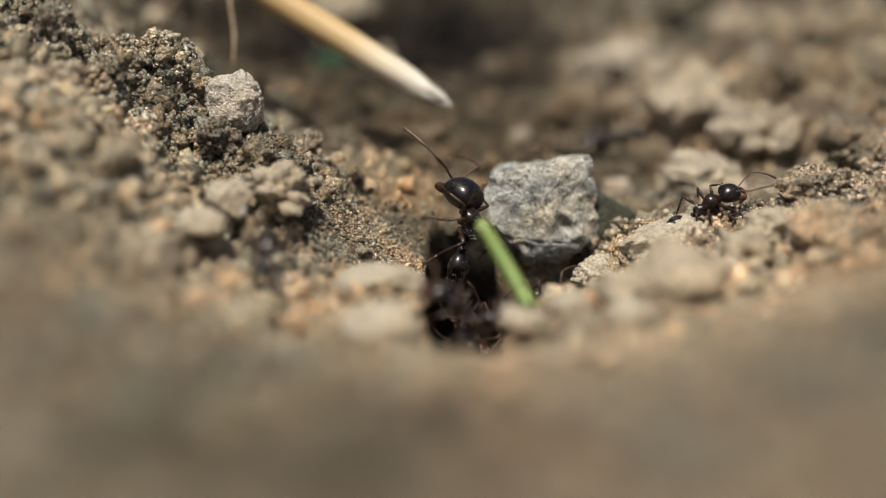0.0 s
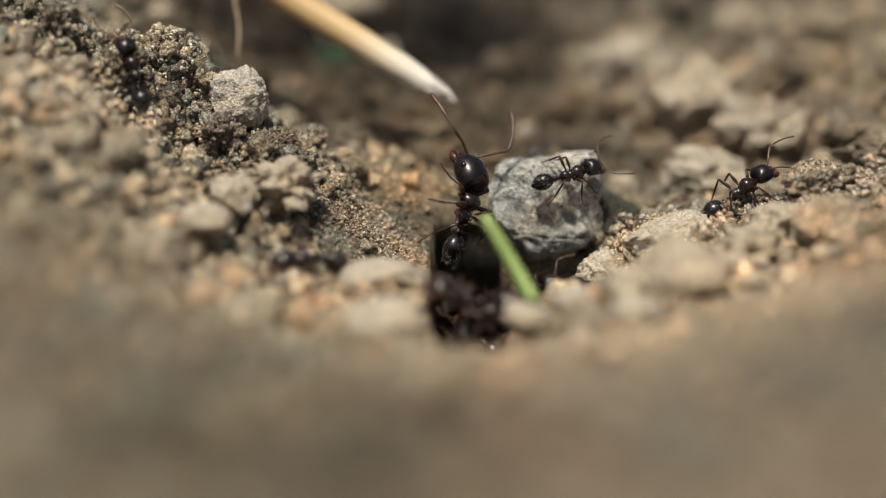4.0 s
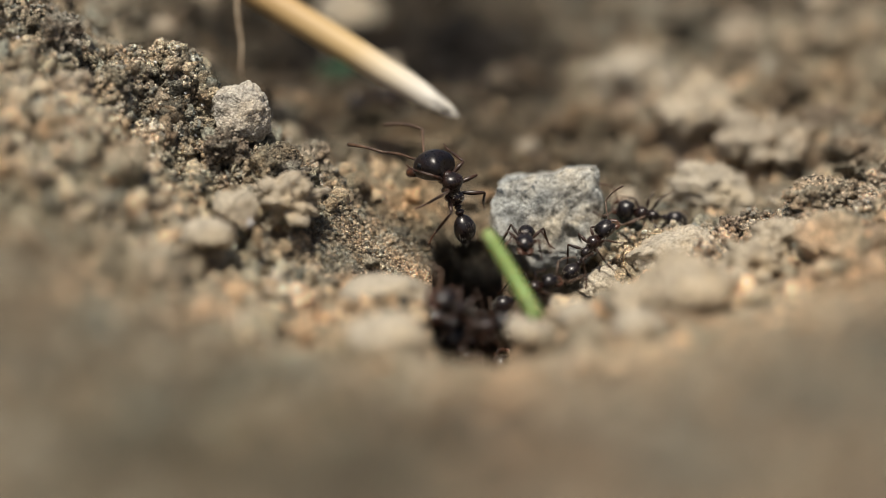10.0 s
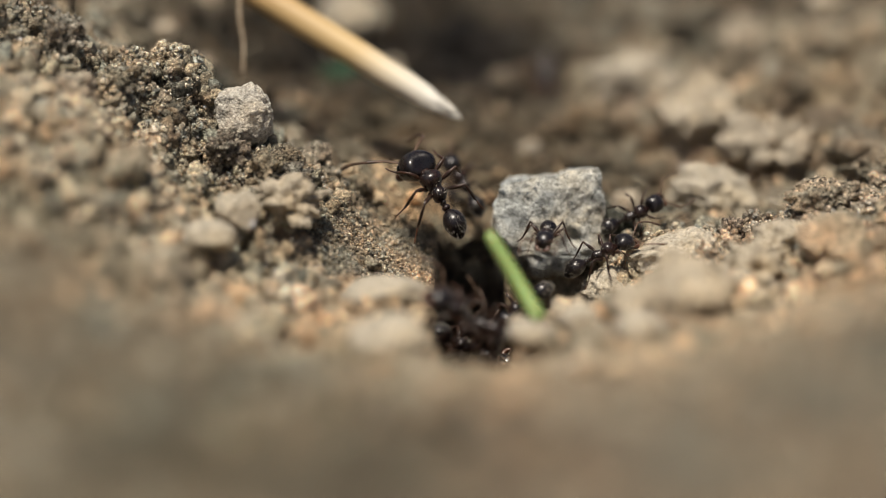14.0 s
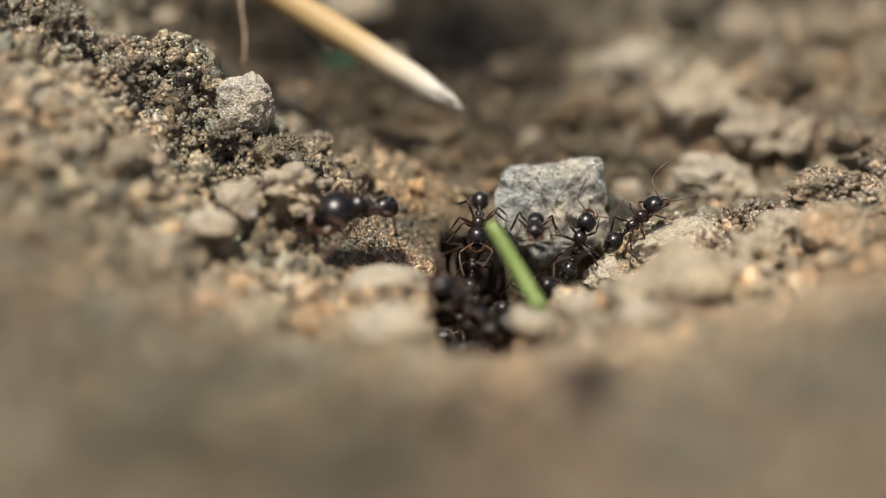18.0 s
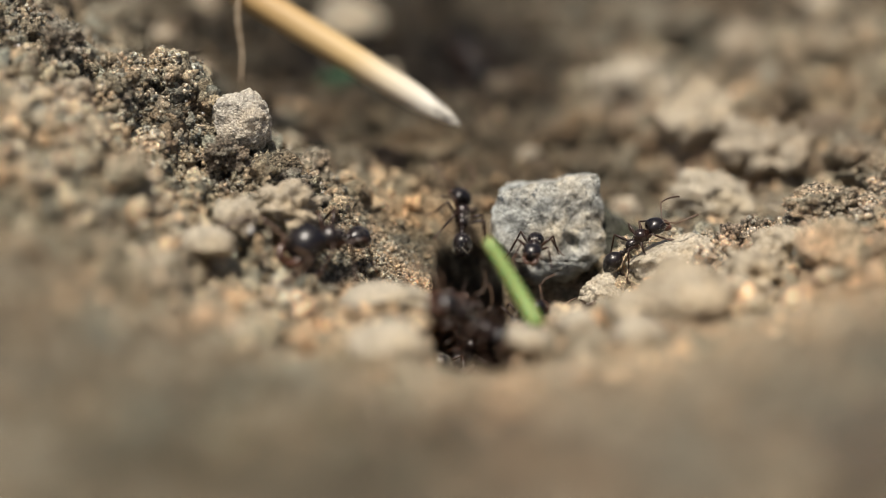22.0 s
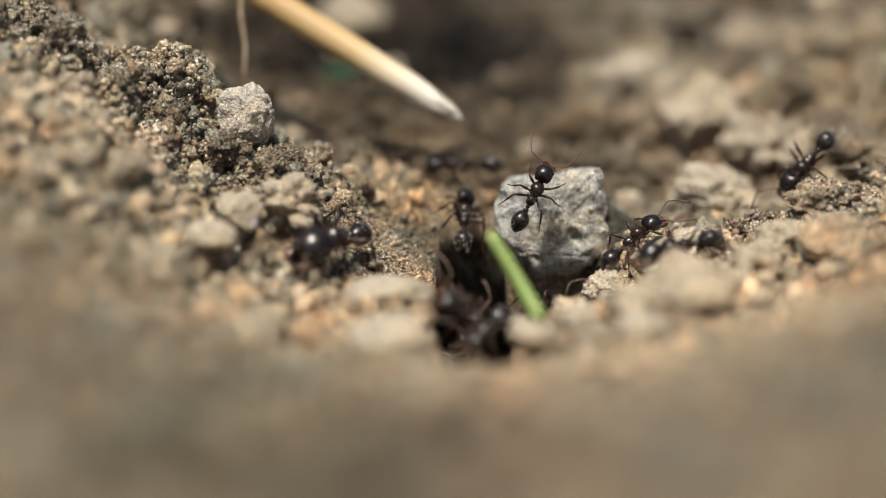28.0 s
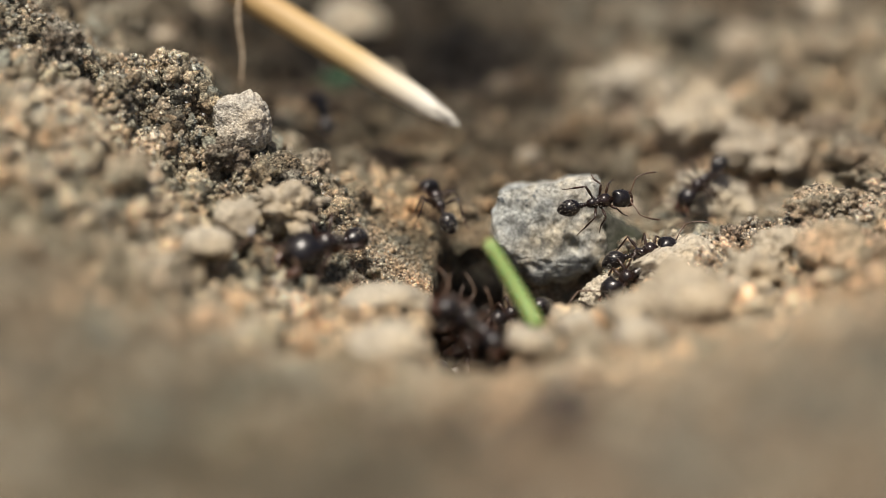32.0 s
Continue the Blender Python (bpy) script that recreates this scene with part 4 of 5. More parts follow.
ANTS.append((*build_ant(1.05, 1.15, "glossy dark worker ant raising its head", 4), [(0, 9.61, 4.63, -10.76, 0.10, 0.34, 0.94, -1.00, -1.00, 1.00), (2, 8.90, -2.39, -3.64, 0.20, 0.34, 0.92, -0.40, -0.35, 0.90), (5, 8.72, 4.64, -10.72, 0.10, 0.34, 0.94, -0.46, -1.00, 1.00), (6, 8.56, -2.03, -2.66, -0.05, 0.34, 0.94, -0.40, -0.35, 0.90), (7, 9.43, -1.44, -1.03, 0.29, 0.33, 0.90, -0.40, -0.35, 0.90), (8, 10.02, -1.22, -0.43, 0.65, 0.26, 0.71, -0.40, -0.35, 0.90), (9, 11.38, -1.20, -0.36, 0.80, 0.21, 0.57, -0.40, -0.35, 0.90), (10, 11.38, -0.99, 0.19, 0.65, 0.26, 0.71, -0.40, -0.35, 0.90), (11, 11.16, -0.84, 0.60, 0.50, 0.30, 0.81, -0.40, -0.35, 0.90), (12, 10.51, -0.70, 1.00, 0.23, 0.33, 0.91, -0.40, -0.35, 0.90), (13, 11.69, -0.93, 0.38, 0.86, 0.17, 0.48, -0.40, -0.35, 0.90), (14, 12.16, -1.08, -0.04, 0.90, 0.15, 0.40, -0.40, -0.35, 0.90), (14.5, 12.27, -1.16, -0.25, 0.81, 0.20, 0.56, -0.40, -0.35, 0.90), (16.5, 14.26, -0.18, 0.95, 0.78, 0.21, 0.59, -0.40, -0.35, 0.90), (17, 14.35, -0.12, 1.14, 0.77, 0.22, 0.60, -0.40, -0.35, 0.90), (18, 14.64, -0.06, 1.30, 0.78, 0.21, 0.58, -0.40, -0.35, 0.90), (19, 14.52, -0.01, 1.45, 0.74, 0.23, 0.64, -0.40, -0.35, 0.90), (20, 14.94, -0.06, 1.29, 0.76, 0.22, 0.61, -0.40, -0.35, 0.90), (21, 14.87, -0.23, 0.84, 0.80, 0.21, 0.57, -0.40, -0.35, 0.90), (22, 14.85, -0.14, 1.08, 0.79, 0.21, 0.58, -0.40, -0.35, 0.90), (23, 15.43, -0.04, 1.36, 0.80, 0.21, 0.56, -0.40, -0.35, 0.90), (24, 15.81, 0.07, 1.65, 0.77, 0.22, 0.60, -0.40, -0.35, 0.90), (25, 15.85, 0.12, 1.80, 0.76, 0.22, 0.61, -0.40, -0.35, 0.90), (25.5, 15.44, 0.02, 1.52, 0.77, 0.22, 0.60, -0.40, -0.35, 0.90), (27.5, 14.74, -0.27, 0.72, 0.72, 0.24, 0.65, -0.40, -0.35, 0.90), (28, 14.40, -0.23, 0.83, 0.77, 0.22, 0.59, -0.40, -0.35, 0.90), (29, 15.25, -0.32, 0.59, 0.92, 0.14, 0.37, -0.40, -0.35, 0.90), (30, 14.96, -0.39, 0.40, 0.94, 0.11, 0.31, -0.40, -0.35, 0.90), (31, 15.66, -0.45, 0.23, 0.97, 0.09, 0.25, -0.40, -0.35, 0.90), (32, 15.44, -0.40, 0.36, 0.98, 0.07, 0.19, -0.40, -0.35, 0.90)], []))
ANTS.append((*build_ant(1.17, 1.15, "dark worker ant crossing the soil ridge", 5), [(0, 20.63, -0.00, 2.26, 0.86, 0.08, 0.51, 0.00, -0.30, 1.00), (1, 20.17, -0.05, 2.14, 0.87, 0.06, 0.49, 0.00, -0.30, 1.00), (2, 19.77, -0.01, 2.29, 0.78, 0.07, 0.62, 0.00, -0.30, 1.00), (3, 20.16, -0.15, 1.88, 0.87, 0.05, 0.49, 0.00, -0.30, 1.00), (3.5, 20.81, -0.02, 2.20, 0.84, 0.09, 0.53, 0.00, -0.30, 1.00), (4.5, 26.31, 2.94, 3.50, 0.88, 0.37, 0.30, 0.00, -0.40, 1.00), (5.5, 32.85, 6.45, 4.83, -0.85, -0.45, -0.27, 0.00, -0.40, 1.00), (6, 35.53, 7.89, 5.88, -0.85, -0.47, -0.23, 0.00, -0.40, 1.00), (7, 36.71, 24.24, 5.23, -0.03, 1.00, 0.09, -0.46, -0.03, 1.00), (8, 37.33, 42.08, 7.52, 0.02, 0.97, 0.24, -0.30, -0.20, 1.00), (10, 39.83, 66.66, 10.80, 0.00, 0.92, 0.39, -0.13, -0.08, 1.00), (20, 40.71, 71.61, 11.25, 0.23, 0.89, 0.39, -0.08, -0.08, 1.00), (25, 41.20, 55.80, 9.98, 0.05, -0.98, -0.17, -0.06, -0.07, 1.00), (27.5, 30.76, 7.68, 8.18, -0.59, -0.53, -0.61, 0.00, -0.30, 1.00), (28, 28.05, 6.35, 4.49, -0.62, -0.49, -0.61, 0.00, -0.30, 1.00), (29, 19.18, 1.77, 2.19, -0.90, -0.41, -0.16, 0.00, -0.30, 1.00), (30, 18.32, 1.14, 1.96, -0.89, -0.44, -0.14, 0.00, -0.30, 1.00), (31, 18.37, 0.91, 1.30, -0.90, -0.41, -0.13, 0.00, -0.30, 1.00), (32, 14.41, -2.23, -0.86, -0.85, -0.35, -0.40, 0.00, -0.30, 1.00)], []))
ANTS.append((*build_ant(1.3, 1.15, "brown worker ant on the near slope", 6), [(0, 3.96, -2.11, -11.71, 0.10, 0.34, 0.94, 1.00, -0.09, 1.00), (15, 4.97, -2.82, -10.74, 0.10, 0.34, 0.94, -0.31, -0.08, 1.00), (15.8, 7.20, -27.36, 3.78, 0.77, 0.64, -0.06, -0.08, 0.15, 1.00), (16.5, 9.48, -32.10, 4.60, 0.27, -0.95, 0.16, -0.05, 0.15, 1.00), (17, 9.74, -32.23, 4.63, 0.03, -0.99, 0.15, -0.05, 0.16, 1.00), (17.5, 8.43, -33.38, 4.75, -0.19, -0.97, 0.14, -0.04, 0.16, 1.00), (18.5, 8.89, -56.28, 9.60, 0.13, -0.97, 0.18, -0.03, 0.24, 1.00), (20, 15.66, -69.46, 12.89, 0.44, -0.88, 0.18, -0.06, 0.16, 1.00), (23, 26.02, -60.65, 13.50, 0.46, 0.89, 0.04, -0.42, 0.18, 1.00), (26, 31.45, -29.97, 10.38, -0.03, 0.99, -0.17, -0.66, 0.19, 1.00), (27.5, 20.91, -2.93, 2.40, -0.97, -0.23, 0.08, -0.20, -0.06, 1.00), (28, 17.13, -5.05, 1.82, -0.88, -0.47, -0.10, -0.27, 0.14, 1.00), (29, 11.53, -22.22, 3.45, -0.37, -0.93, 0.03, -0.08, 0.07, 1.00), (30, 8.94, -29.59, 4.16, -0.18, -0.98, 0.13, -0.04, 0.14, 1.00), (31, 7.66, -36.85, 5.33, -0.07, -0.98, 0.17, -0.04, 0.17, 1.00), (32, 7.09, -44.00, 6.72, -0.09, -0.98, 0.19, -0.03, 0.20, 1.00)], []))
ANTS.append((*build_ant(1.1, 1.15, "reddish-brown worker ant at the nest mouth", 7), [(0, 2.66, -1.68, -10.54, 0.10, 0.34, 0.94, 0.20, -0.08, 1.00), (2.5, 1.89, -2.48, -9.82, 0.10, 0.34, 0.94, 0.21, -0.03, 1.00), (3.5, 1.69, -11.57, -1.66, -0.79, 0.21, 0.58, -0.20, -0.60, 0.80), (10, 1.74, -9.60, -2.10, -0.74, 0.23, 0.63, -0.20, -0.60, 0.80), (20, 1.60, -9.46, -1.73, -0.71, 0.24, 0.66, -0.20, -0.60, 0.80), (32, 1.50, -9.75, -2.51, -0.62, 0.27, 0.73, -0.20, -0.60, 0.80)], []))
ANTS.append((*build_ant(1.15, 1.15, "dark worker ant wandering along the bank foot", 8), [(0, 2.25, -0.31, -9.70, 0.10, 0.34, 0.94, 0.18, -0.14, 1.00), (1, 1.62, 0.60, -4.20, 0.10, 0.34, 0.94, 0.20, -0.18, 1.00), (1.5, -0.35, -2.67, -0.63, -0.65, 0.10, 0.76, 0.00, -0.40, 1.00), (2, -1.36, -1.74, -0.12, -0.88, -0.21, 0.44, 0.00, -0.30, 1.00), (3, -6.74, -4.42, 1.67, -0.55, -0.80, 0.23, 0.30, -0.30, 1.00), (3.5, -8.18, -6.83, 1.19, -0.66, -0.74, 0.15, 0.37, -0.17, 1.00), (5.5, -12.20, -16.93, 2.48, -0.98, -0.04, 0.19, 0.22, 0.02, 1.00), (6, -12.29, -15.76, 2.48, -0.96, -0.14, 0.23, 0.24, -0.00, 1.00), (7, -12.30, -14.53, 2.46, 0.90, 0.37, -0.23, 0.26, -0.03, 1.00), (8, -9.23, -12.97, 1.80, 0.97, 0.13, -0.22, 0.22, -0.01, 1.00), (9, -2.70, -11.33, 1.14, 0.96, 0.22, -0.17, 0.00, -0.30, 1.00), (9.5, -1.53, -10.26, -0.62, 0.94, 0.18, -0.31, 0.00, -0.30, 1.00), (10, -0.60, -10.62, -1.65, 0.86, 0.17, -0.49, 0.73, 0.22, 1.00), (11, 1.66, -7.14, -3.97, 0.69, 0.35, -0.63, 0.16, 0.20, 1.00), (32, 2.38, -4.22, -8.75, 0.89, -0.15, -0.42, 0.22, 0.08, 1.00)], []))
ANTS.append((*build_ant(1.05, 1.15, "dark worker ant crossing the soil bank", 9), [(0, -11.69, -12.51, 3.40, 0.02, 0.99, 0.10, 0.30, -0.12, 1.00), (0.5, -12.61, -11.07, 3.93, -0.30, 0.91, 0.29, 0.35, -0.21, 1.00), (1, -14.36, -11.00, 4.57, -0.49, 0.79, 0.37, 0.46, -0.22, 1.00), (1.5, -17.69, -10.86, 6.74, -0.66, 0.37, 0.66, 0.89, -0.21, 1.00), (2, -19.24, -8.03, 8.50, -0.57, 0.55, 0.62, 0.95, -0.10, 1.00), (2.5, -19.95, -6.11, 9.38, -0.17, 0.95, 0.25, 0.85, -0.09, 1.00), (3, -21.15, -3.51, 10.76, -0.32, 0.83, 0.46, 0.73, -0.30, 1.00), (3.5, -22.00, -0.84, 12.41, -0.41, 0.62, 0.67, 0.53, -0.75, 1.00), (4.5, -22.70, 1.48, 12.51, -0.11, 0.40, 0.91, 0.30, -0.50, 0.80), (5.5, -22.69, 2.06, 13.52, 0.15, 0.39, 0.91, 0.30, -0.50, 0.80), (6, -20.12, 2.62, 14.70, 0.76, 0.34, 0.55, 0.30, -0.50, 0.80), (6.5, -16.96, 4.59, 14.51, 0.90, 0.34, -0.28, 0.20, -0.30, 1.00), (7, -16.18, 9.98, 12.44, 0.84, 0.44, -0.32, 0.00, -0.30, 1.00), (8, -13.96, 31.31, 6.14, 0.94, 0.24, -0.25, 0.29, -0.13, 1.00), (9, -9.85, 28.66, 4.77, 0.88, -0.41, -0.25, 0.20, -0.13, 1.00), (10, -4.72, 26.31, 3.69, 0.93, 0.37, -0.05, 0.12, -0.14, 1.00), (11, -3.92, 25.49, 3.48, 0.99, 0.02, -0.11, 0.11, -0.13, 1.00), (12, 2.43, 15.75, 0.79, 0.06, -0.99, -0.09, 0.11, -0.06, 1.00), (13, 2.46, 7.42, 1.11, 0.22, 0.66, 0.72, 0.00, -1.00, 0.50), (14, 1.58, 8.45, 2.43, -0.45, 0.70, 0.56, 0.00, -1.00, 0.50), (14.5, 2.74, 6.81, 0.74, -0.07, 0.84, 0.53, 0.00, -1.00, 0.50), (15.5, 2.45, 5.20, -9.19, 0.10, 0.34, 0.94, 0.17, -0.26, 1.00), (18, 2.29, 2.34, -2.73, 0.04, 0.80, 0.59, 0.35, -1.00, 0.20), (19, 2.70, 7.85, -0.07, 0.05, 0.85, 0.52, 0.35, -1.00, 0.20), (20, 3.63, 16.33, 3.32, 0.07, 0.98, 0.20, 0.00, -0.60, 1.00), (21, 3.64, 25.77, 2.93, 0.07, 0.99, 0.16, 0.05, -0.15, 1.00), (22, 2.76, 37.28, 4.99, -0.26, 0.94, 0.20, 0.03, -0.20, 1.00), (23, -3.14, 44.78, 6.74, -0.65, 0.73, 0.20, 0.03, -0.23, 1.00), (25, -9.01, 58.00, 8.56, -0.24, 0.95, 0.20, 0.09, -0.09, 1.00), (32, -9.45, 71.28, 9.99, -0.25, 0.94, 0.23, 0.08, -0.12, 1.00)], []))
ANTS.append((*build_ant(1.1, 1.15, "dark worker ant behind the big stone", 10), [(0, 14.82, 20.97, 0.88, -0.91, -0.42, -0.05, 0.01, -0.16, 1.00), (4, 9.58, 17.50, 0.54, -0.86, -0.50, -0.06, 0.03, -0.12, 1.00), (5.5, 6.91, 12.57, 1.89, 0.12, 0.87, 0.48, 0.00, -0.60, 1.00), (6, 7.70, 14.74, 3.44, 0.32, 0.87, 0.38, 0.00, -0.60, 1.00), (7, 9.32, 33.52, 3.02, 0.15, 0.97, 0.19, 0.01, -0.20, 1.00), (8, 10.26, 45.77, 6.01, 0.12, 0.96, 0.27, -0.02, -0.30, 1.00), (10, 11.38, 63.55, 8.04, 0.07, 0.98, 0.21, -0.03, -0.11, 1.00), (13, 9.97, 50.68, 6.86, -0.07, -0.98, -0.18, -0.03, -0.06, 1.00), (14, 9.21, 36.18, 3.54, -0.03, -0.98, -0.21, 0.01, -0.21, 1.00), (14.5, 8.79, 26.09, 1.78, 0.02, -0.99, -0.16, 0.02, -0.16, 1.00), (16.5, 6.24, 15.29, 2.74, -0.95, -0.30, 0.03, 0.00, -0.50, 1.00), (17, 4.22, 10.74, 2.29, -0.36, -0.90, -0.22, 0.13, -0.13, 1.00), (18, 2.72, 1.65, 0.69, -0.06, -0.92, -0.39, 0.00, -1.00, 0.50), (19, 2.33, 3.13, -9.03, 0.10, 0.34, 0.94, 0.16, -0.25, 1.00), (32, 2.33, 3.00, -9.38, 0.10, 0.34, 0.94, 0.16, -0.25, 1.00)], []))
ANTS.append((*build_ant(1.15, 1.15, "dark worker ant climbing out of the nest", 11), [(0, 2.25, -0.60, -10.51, 0.10, 0.34, 0.94, 0.18, -0.13, 1.00), (21, 1.32, 4.55, -8.04, 0.10, 0.34, 0.94, 0.22, -0.27, 1.00), (22, 1.71, 5.37, 1.07, -0.03, 0.89, 0.46, 0.35, -1.00, 0.20), (23, 2.18, 11.87, 2.84, 0.24, 0.89, 0.39, 0.20, -1.00, 0.60), (24, 3.02, 15.53, 2.69, 0.39, 0.85, 0.37, 0.00, -0.60, 1.00), (25, 4.16, 17.47, 3.64, 0.45, 0.81, 0.38, 0.00, -0.60, 1.00), (26, 5.89, 25.26, 1.73, -0.12, -0.98, -0.18, 0.03, -0.15, 1.00), (27.5, 1.50, 13.69, 2.54, -1.00, -0.02, -0.06, 0.00, -0.40, 1.00), (28, 1.28, 13.55, 2.15, -1.00, -0.02, -0.06, 0.00, -0.40, 1.00), (29, -1.73, 11.76, 2.70, -0.83, 0.56, 0.07, 0.00, -0.40, 1.00), (29.6, -1.31, 11.72, 1.55, 0.71, -0.67, -0.23, 0.33, -0.01, 1.00), (30.3, 0.50, 2.38, 1.15, 0.19, -0.83, -0.53, 0.00, -1.00, 0.50), (31, 1.19, 3.08, -9.14, 0.10, 0.34, 0.94, 0.22, -0.25, 1.00), (32, 1.46, 3.30, -8.54, 0.10, 0.34, 0.94, 0.20, -0.26, 1.00)], []))
ANTS.append((*build_ant(1.1, 1.15, "dark worker ant leaning out of the nest", 12), [(0, 2.68, -0.76, -10.92, 0.10, 0.34, 0.94, 0.18, -0.13, 1.00), (22.5, 1.73, 4.54, -8.06, 0.10, 0.34, 0.94, 0.20, -0.27, 1.00), (24, 1.85, 4.18, 0.71, 0.05, 0.92, 0.40, 0.35, -1.00, 0.20), (25, 1.95, 8.01, 2.52, 0.10, 0.87, 0.48, 0.35, -1.00, 0.20), (25.5, 1.90, 8.10, 2.74, 0.10, 0.89, 0.45, 0.35, -1.00, 0.20), (27.5, 1.59, 5.41, 1.19, 0.03, 0.89, 0.46, 0.35, -1.00, 0.20), (28, 1.61, 5.24, 0.72, -0.01, 0.89, 0.45, 0.35, -1.00, 0.20), (29, 0.81, 4.21, 0.83, -0.15, 0.89, 0.43, 0.35, -1.00, 0.20), (30, 1.29, 4.11, 0.55, 0.02, 0.90, 0.43, 0.35, -1.00, 0.20), (31, 0.39, 5.50, 1.46, -0.10, 0.89, 0.44, 0.35, -1.00, 0.20), (32, -0.20, 6.29, 2.11, -0.32, 0.90, 0.30, 0.35, -1.00, 0.20)], []))
ANTS.append((*build_ant(1.12, 1.15, "dark worker ant leaving the nest", 13), [(0, 3.99, -3.24, -20.68, 0.10, 0.34, 0.94, -0.32, -0.01, 1.00), (27.5, 2.73, -2.66, -19.08, 0.10, 0.34, 0.94, 0.22, -0.02, 1.00), (28.1, 1.14, 4.36, -8.57, 0.10, 0.34, 0.94, 0.45, -0.27, 1.00), (28.5, 0.60, -1.68, 0.39, -0.22, 0.48, 0.85, 0.35, -1.00, 0.20), (29, -0.63, -1.09, 2.85, -0.99, 0.04, 0.12, 0.00, -0.40, 1.00), (30, -2.94, -0.25, 3.08, -0.91, -0.02, 0.42, 0.20, -0.40, 1.00), (31, -6.62, 3.07, 4.69, -0.55, 0.39, 0.74, 0.60, -0.50, 0.70), (32, -9.69, 19.45, 5.54, -0.19, 0.97, 0.14, 0.21, -0.11, 1.00)], []))
ANTS.append((*build_ant(1.1, 1.15, "dark worker ant coming down the far slope", 14), [(0, 39.71, 70.51, 10.86, -0.20, -0.95, -0.22, -0.12, -0.08, 1.00), (27, 38.58, 73.46, 10.93, -0.19, -0.95, -0.23, -0.15, -0.08, 1.00), (29, 34.22, 53.14, 8.47, -0.19, -0.96, -0.18, -0.16, -0.08, 1.00), (30, 30.30, 41.10, 5.66, -0.30, -0.91, -0.28, -0.15, -0.25, 1.00), (31, 23.64, 16.80, 4.30, -0.29, -0.90, -0.32, 0.00, -0.30, 1.00), (32, 20.52, 9.34, 2.60, -0.62, -0.64, -0.45, 0.00, -0.30, 1.00)], []))
ANTS.append((*build_ant(1.25, 1.1, "black ant crowding in the nest mouth", 15), [(0, 1.82, -12.20, -1.12, -0.63, -0.45, 0.63, -0.20, -0.50, 0.80), (1, 1.45, -12.22, -1.18, -0.62, -0.46, 0.63, -0.20, -0.50, 0.80), (3, 1.54, -12.14, -0.95, -0.62, -0.47, 0.63, -0.20, -0.50, 0.80), (6, 1.48, -12.16, -1.02, -0.60, -0.46, 0.65, -0.20, -0.50, 0.80), (9, 1.90, -12.17, -1.04, -0.65, -0.49, 0.59, -0.20, -0.50, 0.80), (11, 1.21, -11.95, -0.46, -0.65, -0.48, 0.59, -0.20, -0.50, 0.80), (13, 1.12, -12.02, -0.66, -0.62, -0.46, 0.64, -0.20, -0.50, 0.80), (16.5, 1.12, -11.95, -0.47, -0.62, -0.44, 0.65, -0.20, -0.50, 0.80), (20, 1.48, -11.98, -0.49, -0.63, -0.53, 0.57, -0.20, -0.50, 0.80), (23, 1.64, -11.98, -0.54, -0.59, -0.44, 0.68, -0.20, -0.50, 0.80), (28, 1.50, -12.17, -1.07, -0.54, -0.41, 0.74, -0.20, -0.50, 0.80), (32, 1.53, -12.11, -0.91, -0.52, -0.41, 0.75, -0.20, -0.50, 0.80)], []))
ANTS.append((*build_ant(1.1, 1, "black ant deep in the nest mouth", 16), [(0, 3.83, -12.56, -2.10, 0.79, -0.19, 0.59, -0.20, -0.50, 0.80), (4, 3.58, -12.48, -1.94, 0.76, -0.12, 0.64, -0.20, -0.50, 0.80), (8, 2.90, -12.50, -2.00, 0.66, -0.07, 0.75, -0.20, -0.50, 0.80), (13, 3.29, -12.30, -1.41, 0.80, -0.52, -0.31, -0.20, -0.50, 0.80), (18, 3.09, -12.79, -2.71, 0.79, -0.19, 0.59, -0.20, -0.50, 0.80), (23, 3.03, -12.72, -0.83, 0.43, -0.86, -0.29, -0.20, -0.50, 0.80), (28, 3.05, -12.57, -1.76, -0.40, -0.90, -0.17, -0.20, -0.50, 0.80), (32, 2.96, -12.38, -1.27, 0.42, -0.89, -0.17, -0.20, -0.50, 0.80)], []))
ANTS.append((*build_ant(1, 1, "glossy dark ant under the edge of the stone", 17), [(0, 7.48, -4.46, -3.48, 0.91, 0.14, 0.39, -0.20, -0.50, 0.80), (2, 8.05, -4.13, -2.57, 0.86, 0.17, 0.47, -0.20, -0.50, 0.80), (6, 5.83, -5.64, -3.81, 0.93, 0.13, 0.35, -0.20, -0.50, 0.80), (10, 6.76, -3.97, -2.13, 0.91, 0.14, 0.39, -0.20, -0.50, 0.80), (14, 5.81, -4.90, -2.94, -0.74, -0.52, -0.42, -0.20, -0.50, 0.80), (18, 6.39, -4.29, -3.02, 0.89, 0.15, 0.42, -0.20, -0.50, 0.80), (21, 5.24, -5.62, -3.73, 0.86, 0.18, 0.48, -0.20, -0.50, 0.80), (24, 7.80, -3.95, -2.08, 0.88, 0.16, 0.45, -0.20, -0.50, 0.80), (28, 7.03, -4.40, -3.30, 0.93, 0.13, 0.35, -0.20, -0.50, 0.80), (32, 5.56, -4.89, -2.83, -0.85, -0.51, -0.10, -0.20, -0.50, 0.80)], []))
CARRIER = 12


